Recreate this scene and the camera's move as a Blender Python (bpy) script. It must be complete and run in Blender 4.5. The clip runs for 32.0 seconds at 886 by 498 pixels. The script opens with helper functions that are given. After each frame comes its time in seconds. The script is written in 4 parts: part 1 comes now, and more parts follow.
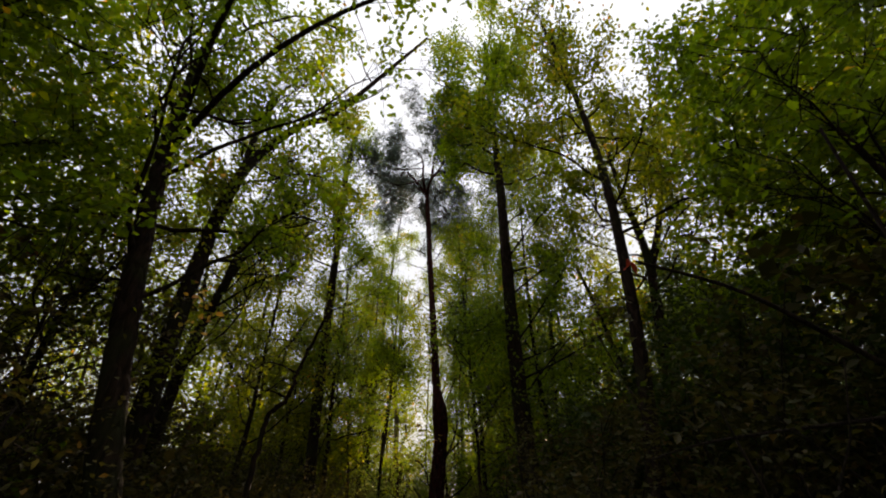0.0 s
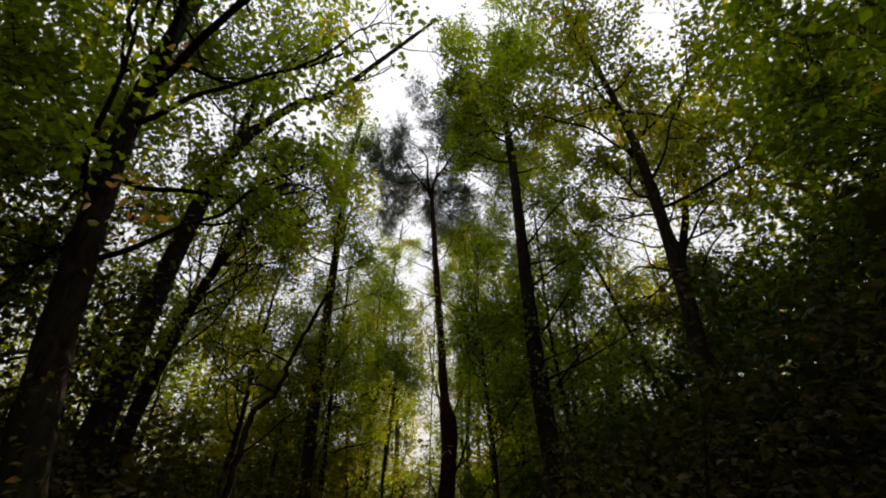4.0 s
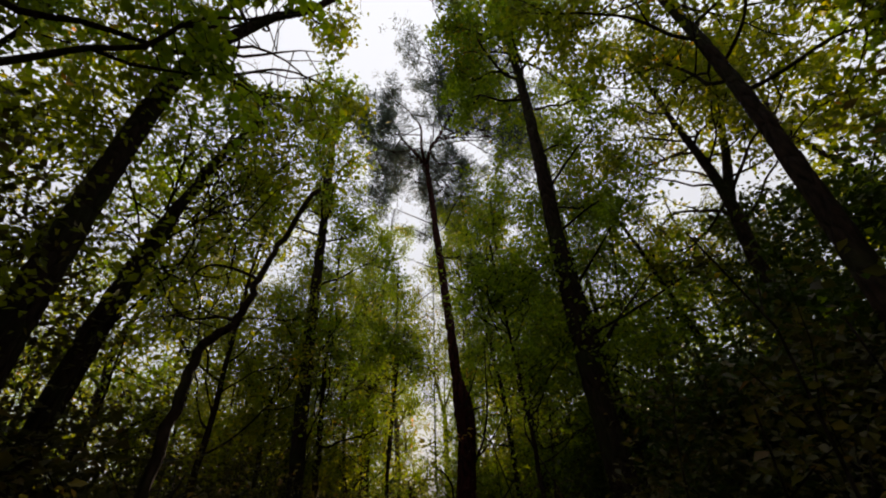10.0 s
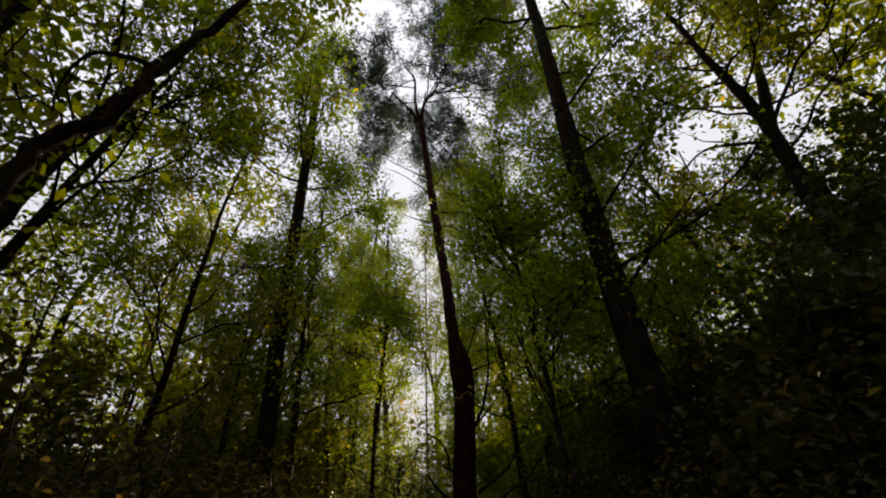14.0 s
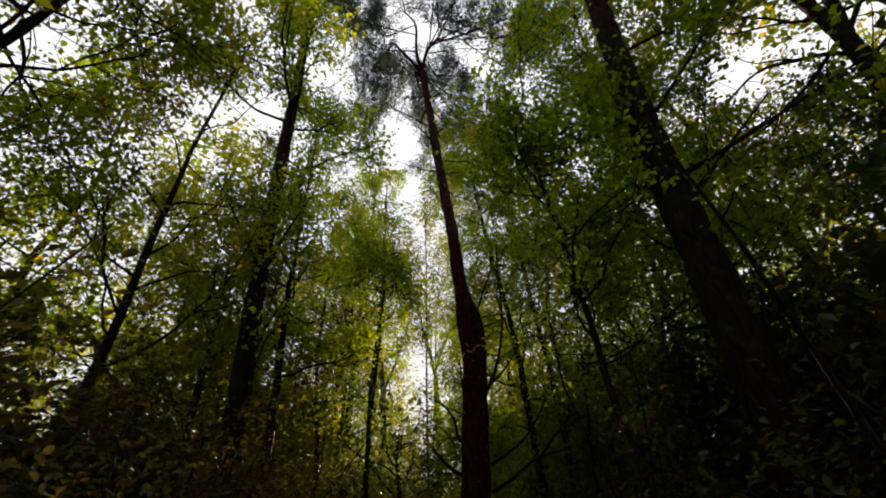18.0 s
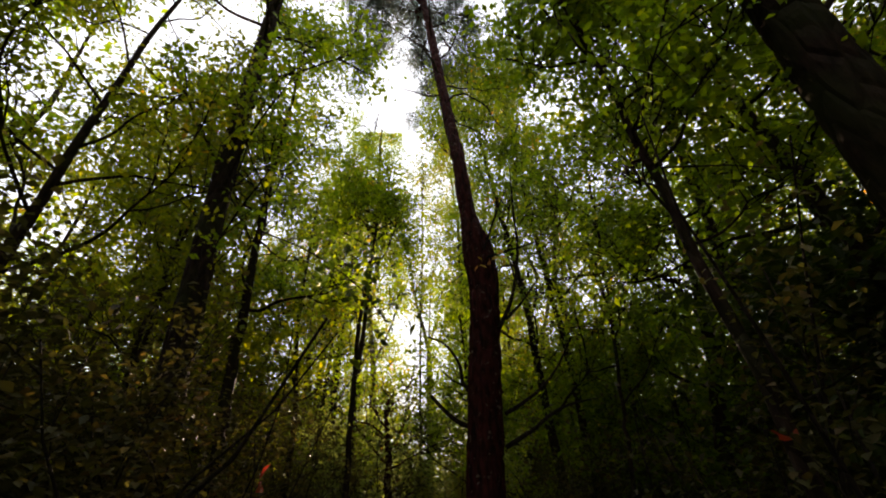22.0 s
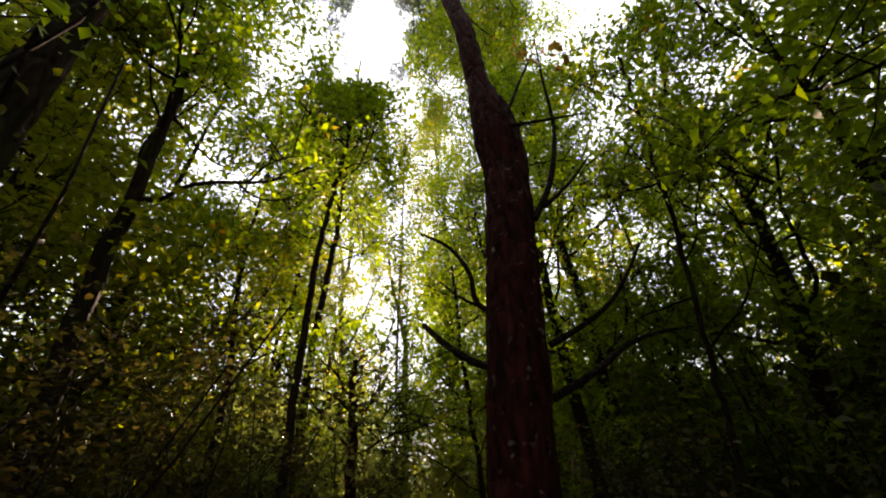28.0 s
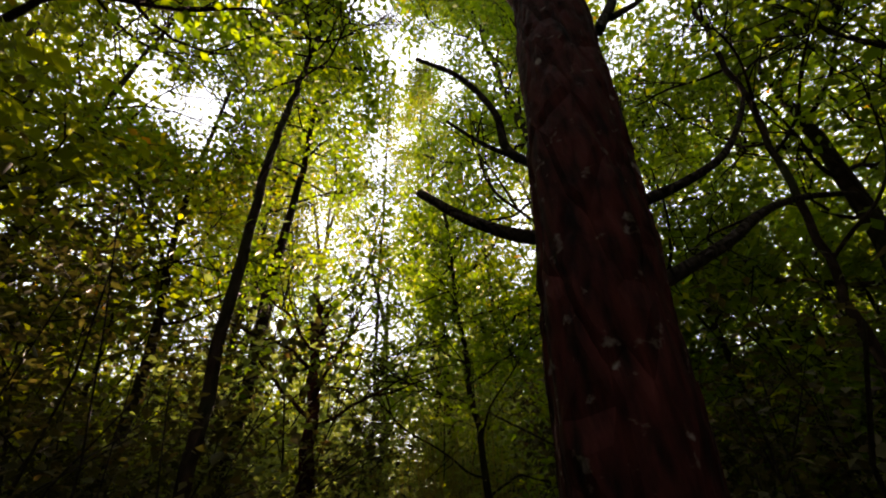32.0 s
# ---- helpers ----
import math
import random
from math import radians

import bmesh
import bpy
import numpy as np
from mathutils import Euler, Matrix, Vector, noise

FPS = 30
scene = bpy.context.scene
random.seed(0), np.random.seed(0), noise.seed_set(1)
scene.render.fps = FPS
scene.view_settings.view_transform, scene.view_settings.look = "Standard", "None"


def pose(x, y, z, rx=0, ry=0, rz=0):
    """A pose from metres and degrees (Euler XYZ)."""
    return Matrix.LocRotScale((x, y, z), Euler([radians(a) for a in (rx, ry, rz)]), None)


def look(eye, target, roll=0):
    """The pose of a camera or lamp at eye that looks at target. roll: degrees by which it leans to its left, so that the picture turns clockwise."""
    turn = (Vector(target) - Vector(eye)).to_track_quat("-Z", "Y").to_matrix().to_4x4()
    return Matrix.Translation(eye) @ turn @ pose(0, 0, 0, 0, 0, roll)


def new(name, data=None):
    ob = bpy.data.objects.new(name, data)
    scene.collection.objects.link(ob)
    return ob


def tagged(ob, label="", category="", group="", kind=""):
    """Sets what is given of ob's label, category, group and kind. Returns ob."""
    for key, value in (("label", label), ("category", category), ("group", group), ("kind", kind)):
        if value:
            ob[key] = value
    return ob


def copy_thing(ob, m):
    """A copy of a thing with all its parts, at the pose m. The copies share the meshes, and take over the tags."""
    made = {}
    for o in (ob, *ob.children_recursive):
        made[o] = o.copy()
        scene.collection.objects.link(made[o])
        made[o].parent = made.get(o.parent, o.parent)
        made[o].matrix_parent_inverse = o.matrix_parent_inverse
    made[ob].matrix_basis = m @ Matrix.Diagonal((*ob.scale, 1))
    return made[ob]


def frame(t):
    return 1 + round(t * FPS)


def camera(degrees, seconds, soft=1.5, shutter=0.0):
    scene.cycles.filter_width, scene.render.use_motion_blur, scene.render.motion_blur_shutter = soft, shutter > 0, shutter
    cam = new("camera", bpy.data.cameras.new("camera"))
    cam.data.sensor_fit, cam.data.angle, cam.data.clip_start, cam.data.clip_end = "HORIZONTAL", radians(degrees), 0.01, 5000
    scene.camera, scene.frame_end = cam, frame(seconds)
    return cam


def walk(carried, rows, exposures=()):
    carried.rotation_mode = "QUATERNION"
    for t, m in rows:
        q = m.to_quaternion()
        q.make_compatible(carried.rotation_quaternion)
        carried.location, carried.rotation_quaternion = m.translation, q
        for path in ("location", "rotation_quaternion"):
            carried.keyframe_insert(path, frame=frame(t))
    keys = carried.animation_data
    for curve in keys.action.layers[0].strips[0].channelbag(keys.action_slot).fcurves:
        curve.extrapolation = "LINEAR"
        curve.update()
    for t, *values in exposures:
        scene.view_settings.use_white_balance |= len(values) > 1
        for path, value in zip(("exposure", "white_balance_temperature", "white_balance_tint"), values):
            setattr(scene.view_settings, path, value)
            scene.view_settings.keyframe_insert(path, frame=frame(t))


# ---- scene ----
cam = camera(93.1, 32.0, soft=2.0)
METRES, EYE, TILT, LEAN, TURN = 12.0, 1.6, 35.5, 0.0, 0.0
ROWS = [
    (0.0, 0.0000, 0.0000, 0.0000, -0.00, 0.00, 0.00),
    (0.5, -0.0013, 0.0084, -0.0076, 0.18, -0.11, 0.17),
    (1.0, -0.0036, 0.0179, -0.0142, 0.25, -0.18, 0.36),
    (1.5, -0.0062, 0.0274, -0.0194, 0.31, -0.12, 0.47),
    (2.0, -0.0090, 0.0365, -0.0256, 0.28, 0.12, 0.53),
    (2.5, -0.0125, 0.0462, -0.0326, 0.16, 0.35, 0.43),
    (3.0, -0.0147, 0.0566, -0.0380, 0.05, 0.65, 0.22),
    (3.5, -0.0178, 0.0664, -0.0447, -0.09, 1.33, 0.01),
    (5.5, -0.0351, 0.1175, -0.0661, -0.09, 4.17, -0.20),
    (6.0, -0.0376, 0.1285, -0.0754, -0.13, 4.36, 0.10),
    (6.5, -0.0397, 0.1393, -0.0829, -0.18, 4.19, 0.35),
    (7.0, -0.0427, 0.1499, -0.0910, -0.35, 4.06, 0.63),
    (7.5, -0.0451, 0.1597, -0.0988, -0.44, 3.94, 1.03),
    (8.0, -0.0490, 0.1715, -0.1085, -0.66, 3.74, 1.50),
    (8.5, -0.0520, 0.1837, -0.1181, -0.86, 3.51, 1.66),
    (9.0, -0.0521, 0.1940, -0.1272, -1.01, 3.32, 1.81),
    (9.5, -0.0553, 0.2045, -0.1364, -1.28, 3.07, 1.89),
    (10.0, -0.0589, 0.2163, -0.1453, -1.62, 2.93, 2.17),
    (10.5, -0.0613, 0.2288, -0.1521, -1.92, 2.57, 2.24),
    (11.0, -0.0623, 0.2400, -0.1640, -2.03, 2.40, 2.00),
    (11.5, -0.0638, 0.2538, -0.1727, -2.21, 2.29, 1.97),
    (12.0, -0.0657, 0.2664, -0.1816, -2.42, 2.19, 1.83),
    (12.5, -0.0668, 0.2793, -0.1932, -2.63, 2.06, 1.82),
    (13.0, -0.0675, 0.2930, -0.2033, -2.78, 1.97, 1.69),
    (13.5, -0.0668, 0.3069, -0.2151, -2.79, 1.93, 1.73),
    (14.0, -0.0675, 0.3206, -0.2277, -2.87, 1.81, 1.58),
    (14.5, -0.0678, 0.3362, -0.2395, -2.87, 1.74, 1.38),
    (16.5, -0.0749, 0.3885, -0.2700, -3.18, 1.06, 1.74),
    (17.0, -0.0764, 0.3990, -0.2790, -3.27, 0.79, 1.51),
    (17.5, -0.0769, 0.4095, -0.2897, -3.22, 0.60, 1.23),
    (18.0, -0.0769, 0.4228, -0.2991, -3.14, 0.42, 1.22),
    (18.5, -0.0763, 0.4359, -0.3096, -3.05, 0.29, 1.19),
    (19.0, -0.0771, 0.4494, -0.3221, -3.15, 0.20, 1.24),
    (19.5, -0.0777, 0.4637, -0.3319, -3.18, -0.05, 1.16),
    (20.0, -0.0789, 0.4762, -0.3437, -3.24, -0.30, 0.97),
    (20.5, -0.0806, 0.4888, -0.3550, -3.33, -0.42, 0.74),
    (21.0, -0.0820, 0.5015, -0.3648, -3.57, -0.60, 0.47),
    (21.5, -0.0836, 0.5143, -0.3772, -3.79, -0.77, 0.17),
    (22.0, -0.0848, 0.5277, -0.3896, -4.03, -0.96, -0.15),
    (22.5, -0.0857, 0.5425, -0.4004, -4.30, -1.10, -0.39),
    (23.0, -0.0863, 0.5553, -0.4132, -4.52, -1.20, -0.72),
    (23.5, -0.0869, 0.5696, -0.4243, -4.76, -1.25, -0.97),
    (24.0, -0.0874, 0.5847, -0.4355, -5.10, -1.16, -1.17),
    (24.5, -0.0874, 0.5983, -0.4463, -5.34, -1.04, -1.29),
    (25.0, -0.0873, 0.6127, -0.4572, -5.63, -0.95, -1.31),
    (25.5, -0.0874, 0.6275, -0.4660, -5.91, -0.89, -1.26),
    (27.5, -0.0899, 0.6794, -0.4942, -6.91, 0.01, -1.64),
    (28.0, -0.0890, 0.6923, -0.5037, -7.17, 0.42, -1.83),
    (28.5, -0.0886, 0.7049, -0.5116, -7.47, 0.73, -1.99),
    (29.0, -0.0885, 0.7177, -0.5209, -7.80, 1.12, -2.18),
    (29.5, -0.0881, 0.7306, -0.5304, -8.12, 1.50, -2.44),
    (30.0, -0.0879, 0.7440, -0.5381, -8.51, 1.48, -2.57),
    (30.5, -0.0868, 0.7581, -0.5473, -8.76, 1.27, -2.61),
    (31.0, -0.0861, 0.7716, -0.5578, -9.01, 0.99, -2.62),
    (31.5, -0.0844, 0.7863, -0.5663, -9.36, 0.83, -2.66),
    (32.0, -0.0838, 0.7990, -0.5754, -9.72, 0.60, -2.61),
]
EXPOSURES = [(0.0, 0.75, 8800, 31), (6.0, 0.65, 8800, 31), (9.0, 0.55, 8800, 31), (11.5, 0.34, 8800, 31), (14.0, 0.5, 8800, 31), (17.0, 0.75, 8800, 31), (22.0, 1.5, 8800, 31), (25.0, 1.68, 8800, 31), (32.0, 1.92, 8800, 31)]
walk(cam, [(t, pose(0, 0, EYE, TILT, LEAN, TURN) @ pose(METRES * x, METRES * y, METRES * z, 90 + pitch, roll, yaw)) for t, x, y, z, yaw, pitch, roll in ROWS], EXPOSURES)

# ---- sky and sun: low autumn sun ahead, seen through the trees ----
SUN_ELEVATION, SUN_AZIMUTH = 16.5, 3.0  # degrees; azimuth to the right of +y
world = bpy.data.worlds.new("sky")
scene.world = world
world.use_nodes = True
wn, wl = world.node_tree.nodes, world.node_tree.links
sky = wn.new("ShaderNodeTexSky")
sky.sky_type, sky.sun_disc = "NISHITA", False
sky.sun_elevation, sky.sun_rotation = radians(SUN_ELEVATION), radians(SUN_AZIMUTH)
sky.air_density, sky.dust_density, sky.ozone_density = 2.0, 0.08, 1.0
# thin high cloud over the whole sky, brighter overhead than at the horizon
coords, split, rise, cloud, haze = (wn.new("ShaderNode" + kind) for kind in ("TexCoord", "SeparateXYZ", "MapRange", "VectorMath", "Mix"))
wl.new(coords.outputs["Generated"], split.inputs[0])
wl.new(split.outputs["Z"], rise.inputs["Value"])
rise.inputs["To Min"].default_value, rise.inputs["To Max"].default_value = 0.7, 1.7
cloud.operation = "SCALE"
cloud.inputs[0].default_value = (2.4, 3.3, 4.1)
wl.new(rise.outputs[0], cloud.inputs["Scale"])
haze.data_type = "RGBA"
haze.inputs[0].default_value = 0.9
wl.new(sky.outputs["Color"], haze.inputs[6])
wl.new(cloud.outputs[0], haze.inputs[7])
wl.new(haze.outputs[2], wn["Background"].inputs["Color"])
wn["Background"].inputs["Strength"].default_value = 0.15
sun_data = bpy.data.lights.new("sun", "SUN")
sun_data.energy, sun_data.angle, sun_data.color = 5.0, radians(0.6), (1.0, 0.92, 0.8)
sun = new("sun", sun_data)
sa, se = radians(SUN_AZIMUTH), radians(SUN_ELEVATION)
sun.matrix_world = look((math.sin(sa) * math.cos(se) * 60, math.cos(sa) * math.cos(se) * 60, math.sin(se) * 60), (0, 0, 0))


# ---- materials ----
def nodes_of(name):
    m = bpy.data.materials.new(name)
    m.use_nodes = True
    return m, m.node_tree.nodes, m.node_tree.links


def ramp(n, stops):
    r = n.new("ShaderNodeValToRGB")
    while len(r.color_ramp.elements) < len(stops):
        r.color_ramp.elements.new(0.5)
    for e, (p, c) in zip(r.color_ramp.elements, stops):
        e.position, e.color = p, (*c, 1)
    return r


def leaf_material(name, stops, through_tint, translucency=0.5, gloss=0.45, sheen=0.25):
    m, n, l = nodes_of(name)
    bsdf, out = n["Principled BSDF"], n["Material Output"]
    geo, tc, noi = n.new("ShaderNodeNewGeometry"), n.new("ShaderNodeTexCoord"), n.new("ShaderNodeTexNoise")
    noi.inputs["Scale"].default_value, noi.inputs["Detail"].default_value = 0.45, 2.0
    l.new(tc.outputs["Object"], noi.inputs["Vector"])
    add = n.new("ShaderNodeMath")
    add.operation = "MULTIPLY_ADD"
    add.inputs[1].default_value = 0.75
    l.new(geo.outputs["Random Per Island"], add.inputs[0])
    sub = n.new("ShaderNodeMath")
    sub.operation = "MULTIPLY_ADD"
    sub.inputs[1].default_value, sub.inputs[2].default_value = 0.9, -0.32
    l.new(noi.outputs["Fac"], sub.inputs[0])
    l.new(sub.outputs[0], add.inputs[2])
    r = ramp(n, stops)
    l.new(add.outputs[0], r.inputs["Fac"])
    l.new(r.outputs["Color"], bsdf.inputs["Base Color"])
    bsdf.inputs["Roughness"].default_value, bsdf.inputs["Specular IOR Level"].default_value = gloss, sheen
    tint = n.new("ShaderNodeMix")
    tint.data_type, tint.blend_type = "RGBA", "MULTIPLY"
    tint.inputs[0].default_value = 1.0
    l.new(r.outputs["Color"], tint.inputs[6])
    tint.inputs[7].default_value = (*through_tint, 1)
    tr = n.new("ShaderNodeBsdfTranslucent")
    l.new(tint.outputs[2], tr.inputs["Color"])
    mix = n.new("ShaderNodeMixShader")
    mix.inputs[0].default_value = translucency
    l.new(bsdf.outputs[0], mix.inputs[1])
    l.new(tr.outputs[0], mix.inputs[2])
    l.new(mix.outputs[0], out.inputs["Surface"])
    return m


def bark_material(name, dark, light, moss, scale=9.0, moss_amount=0.35, patch=1.6):
    m, n, l = nodes_of(name)
    bsdf = n["Principled BSDF"]
    tc, mp = n.new("ShaderNodeTexCoord"), n.new("ShaderNodeMapping")
    mp.inputs["Scale"].default_value = (1.0, 1.0, 0.28)
    l.new(tc.outputs["Object"], mp.inputs["Vector"])
    fine, big, vor = n.new("ShaderNodeTexNoise"), n.new("ShaderNodeTexNoise"), n.new("ShaderNodeTexVoronoi")
    fine.inputs["Scale"].default_value, fine.inputs["Detail"].default_value = scale * 2.5, 6.0
    big.inputs["Scale"].default_value, big.inputs["Detail"].default_value = patch, 4.0
    vor.inputs["Scale"].default_value = scale
    vor.feature = "DISTANCE_TO_EDGE"
    l.new(mp.outputs[0], fine.inputs["Vector"])
    l.new(tc.outputs["Object"], big.inputs["Vector"])
    l.new(mp.outputs[0], vor.inputs["Vector"])
    r = ramp(n, [(0.3, dark), (0.75, light)])
    l.new(fine.outputs["Fac"], r.inputs["Fac"])
    mr = ramp(n, [(0.62 - moss_amount * 0.35, (0, 0, 0)), (0.75 - moss_amount * 0.2, (1, 1, 1))])
    l.new(big.outputs["Fac"], mr.inputs["Fac"])
    mix = n.new("ShaderNodeMix")
    mix.data_type = "RGBA"
    l.new(mr.outputs["Color"], mix.inputs[0])
    l.new(r.outputs["Color"], mix.inputs[6])
    mix.inputs[7].default_value = (*moss, 1)
    l.new(mix.outputs[2], bsdf.inputs["Base Color"])
    bsdf.inputs["Roughness"].default_value, bsdf.inputs["Specular IOR Level"].default_value = 0.9, 0.08
    add = n.new("ShaderNodeMath")
    add.operation = "ADD"
    vr = ramp(n, [(0.0, (0, 0, 0)), (0.18, (1, 1, 1))])
    l.new(vor.outputs["Distance"], vr.inputs["Fac"])
    l.new(vr.outputs["Color"], add.inputs[0])
    l.new(fine.outputs["Fac"], add.inputs[1])
    b = n.new("ShaderNodeBump")
    b.inputs["Strength"].default_value, b.inputs["Distance"].default_value = 0.8, 0.03
    l.new(add.outputs[0], b.inputs["Height"])
    l.new(b.outputs["Normal"], bsdf.inputs["Normal"])
    return m


GREEN = [(0.0, (0.032, 0.056, 0.008)), (0.45, (0.064, 0.1, 0.012)), (0.85, (0.105, 0.132, 0.013)), (0.96, (0.17, 0.15, 0.016)), (1.0, (0.3, 0.13, 0.02))]
OLIVE = [(0.0, (0.042, 0.057, 0.008)), (0.5, (0.085, 0.104, 0.011)), (0.8, (0.115, 0.122, 0.012)), (0.94, (0.17, 0.135, 0.016)), (1.0, (0.3, 0.11, 0.02))]
# Dull brown-green stops: the gloom under the trees is put into the leaf colour.
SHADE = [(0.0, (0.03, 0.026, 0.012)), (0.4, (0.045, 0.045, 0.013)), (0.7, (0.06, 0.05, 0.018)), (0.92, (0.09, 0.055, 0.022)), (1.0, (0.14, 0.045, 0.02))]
PINE = [(0.0, (0.028, 0.05, 0.04)), (0.6, (0.05, 0.08, 0.062)), (1.0, (0.09, 0.085, 0.05))]
YELLOW = [(0.0, (0.25, 0.2, 0.02)), (0.6, (0.4, 0.26, 0.03)), (1.0, (0.45, 0.14, 0.03))]
LEAF_GREEN = leaf_material("leaf_green", GREEN, (3.1, 3.35, 0.95), 0.6)
LEAF_OLIVE = leaf_material("leaf_olive", OLIVE, (2.75, 2.8, 0.85), 0.6)
# Dark green leaves; on the undergrowth trees this darkness stands in for shade.
LEAF_DARK_SHADED = leaf_material("leaf_dark_green_shaded", [(0.0, (0.016, 0.03, 0.007)), (0.6, (0.03, 0.05, 0.009)), (0.93, (0.05, 0.06, 0.012)), (1.0, (0.11, 0.05, 0.015))], (2.2, 2.4, 0.9), 0.4, 0.42, 0.25)
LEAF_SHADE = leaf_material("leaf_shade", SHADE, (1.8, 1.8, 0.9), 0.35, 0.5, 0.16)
# End-of-path bushes: sunlight and haze are mixed into this paler leaf green.
LEAF_HAZE_LIT = leaf_material("leaf_green_haze_lit", [(0.0, (0.085, 0.1, 0.035)), (0.6, (0.13, 0.15, 0.05)), (0.94, (0.18, 0.17, 0.06)), (1.0, (0.28, 0.15, 0.05))], (2.3, 2.55, 1.4), 0.55)
LEAF_YELLOW = leaf_material("leaf_yellow", YELLOW, (1.2, 1.1, 0.9), 0.45)
NEEDLES = leaf_material("pine_needles", PINE, (1.9, 2.0, 1.95), 0.35)
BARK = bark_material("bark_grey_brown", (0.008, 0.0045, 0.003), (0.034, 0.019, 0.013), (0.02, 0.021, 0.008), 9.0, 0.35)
BARK_PINE = bark_material("bark_pine", (0.006, 0.0018, 0.0015), (0.062, 0.013, 0.011), (0.14, 0.115, 0.1), 8.0, -0.03, 17.0)
BARK_PALE = bark_material("bark_pale", (0.04, 0.03, 0.02), (0.13, 0.105, 0.07), (0.05, 0.06, 0.02), 12.0, 0.4)
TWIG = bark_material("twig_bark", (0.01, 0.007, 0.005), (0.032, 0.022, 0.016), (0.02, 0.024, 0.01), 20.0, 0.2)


def ground_material():
    m, n, l = nodes_of("forest_floor")
    bsdf = n["Principled BSDF"]
    tc, a, v = n.new("ShaderNodeTexCoord"), n.new("ShaderNodeTexNoise"), n.new("ShaderNodeTexVoronoi")
    a.inputs["Scale"].default_value, a.inputs["Detail"].default_value, v.inputs["Scale"].default_value = 0.7, 8.0, 14.0
    l.new(tc.outputs["Object"], a.inputs["Vector"])
    l.new(tc.outputs["Object"], v.inputs["Vector"])
    r = ramp(n, [(0.3, (0.03, 0.02, 0.012)), (0.55, (0.09, 0.055, 0.025)), (0.75, (0.05, 0.06, 0.02))])
    l.new(a.outputs["Fac"], r.inputs["Fac"])
    l.new(r.outputs["Color"], bsdf.inputs["Base Color"])
    bsdf.inputs["Roughness"].default_value, bsdf.inputs["Specular IOR Level"].default_value = 0.95, 0.1
    b = n.new("ShaderNodeBump")
    b.inputs["Strength"].default_value, b.inputs["Distance"].default_value = 0.7, 0.04
    l.new(v.outputs["Distance"], b.inputs["Height"])
    l.new(b.outputs["Normal"], bsdf.inputs["Normal"])
    return m


# ---- mesh makers ----
rng = np.random.default_rng(7)


def mesh_from(name, verts, faces, material, smooth=False):
    """faces: an (n, k) array of vertex numbers."""
    me = bpy.data.meshes.new(name)
    verts, faces = np.asarray(verts, dtype=np.float32), np.asarray(faces, dtype=np.int32)
    k = faces.shape[1]
    me.vertices.add(len(verts))
    me.vertices.foreach_set("co", verts.ravel())
    me.loops.add(faces.size)
    me.loops.foreach_set("vertex_index", faces.ravel())
    me.polygons.add(len(faces))
    me.polygons.foreach_set("loop_start", np.arange(0, faces.size, k, dtype=np.int32))
    if smooth:
        me.polygons.foreach_set("use_smooth", np.ones(len(faces), dtype=bool))
    me.update(calc_edges=True)
    me.materials.append(material)
    return me


def part(name, me, parent, label="", kind=""):
    ob = new(name, me)
    ob.parent = parent
    return tagged(ob, label=label, kind=kind)


def unit(v):
    return v / np.maximum(np.linalg.norm(v, axis=-1, keepdims=True), 1e-9)


def smooth_line(points, steps):
    """A rounded line through the points (Catmull-Rom)."""
    p = np.asarray(points, dtype=float)
    p = np.vstack([2 * p[0] - p[1], p, 2 * p[-1] - p[-2]])
    out = []
    for i in range(1, len(p) - 2):
        a, b, c, d = p[i - 1], p[i], p[i + 1], p[i + 2]
        for k in range(steps):
            t = k / steps
            out.append(0.5 * (2 * b + (c - a) * t + (2 * a - 5 * b + 4 * c - d) * t * t + (3 * b - a - 3 * c + d) * t ** 3))
    out.append(p[-2])
    return np.array(out)


def tube(line, radii, sides, rough=0.0, seed=0):
    """Vertices and quads of a round bar along a line, with an uneven skin."""
    line, radii = np.asarray(line, dtype=float), np.asarray(radii, dtype=float)
    tan = unit(np.gradient(line, axis=0))
    ref = np.where(np.abs(tan[:, 2:3]) > 0.9, np.array([[1.0, 0, 0]]), np.array([[0, 0, 1.0]]))
    u = unit(np.cross(ref, tan))
    if np.abs(tan[:, 2]).min() < 0.9 < np.abs(tan[:, 2]).max():
        u = unit(np.cross(np.array([[0.3, 1.0, 0.05]]), tan))
    w = np.cross(tan, u)
    ang = np.linspace(0, 2 * np.pi, sides, endpoint=False)
    ring = np.cos(ang)[None, :, None] * u[:, None] + np.sin(ang)[None, :, None] * w[:, None]
    r = np.repeat(radii[:, None], sides, 1)
    if rough:
        g = np.random.default_rng(seed)
        s = np.arange(len(line))[:, None]
        wob = sum(np.cos(k * ang[None, :] + g.uniform(0, 6.3) + g.uniform(-0.5, 0.5) * s) * g.uniform(0.3, 1) / k ** 0.5 for k in (2, 3, 5, 7))
        r = r * (1 + rough * (wob * 0.5 + g.normal(0, 0.35, r.shape)))
    v = (line[:, None] + ring * r[:, :, None]).reshape(-1, 3)
    i, j = np.meshgrid(np.arange(len(line) - 1), np.arange(sides), indexing="ij")
    a, b = i * sides + j, i * sides + (j + 1) % sides
    f = np.stack([a, b, b + sides, a + sides], -1).reshape(-1, 4)
    v = np.vstack([v, line[-1:] + tan[-1:] * radii[-1] * 0.7])
    tip = len(v) - 1
    j = np.arange(sides)
    cap = np.stack([(len(line) - 1) * sides + j, (len(line) - 1) * sides + (j + 1) % sides, np.full(sides, tip), np.full(sides, tip)], -1)
    return v, f, cap[:, :3]


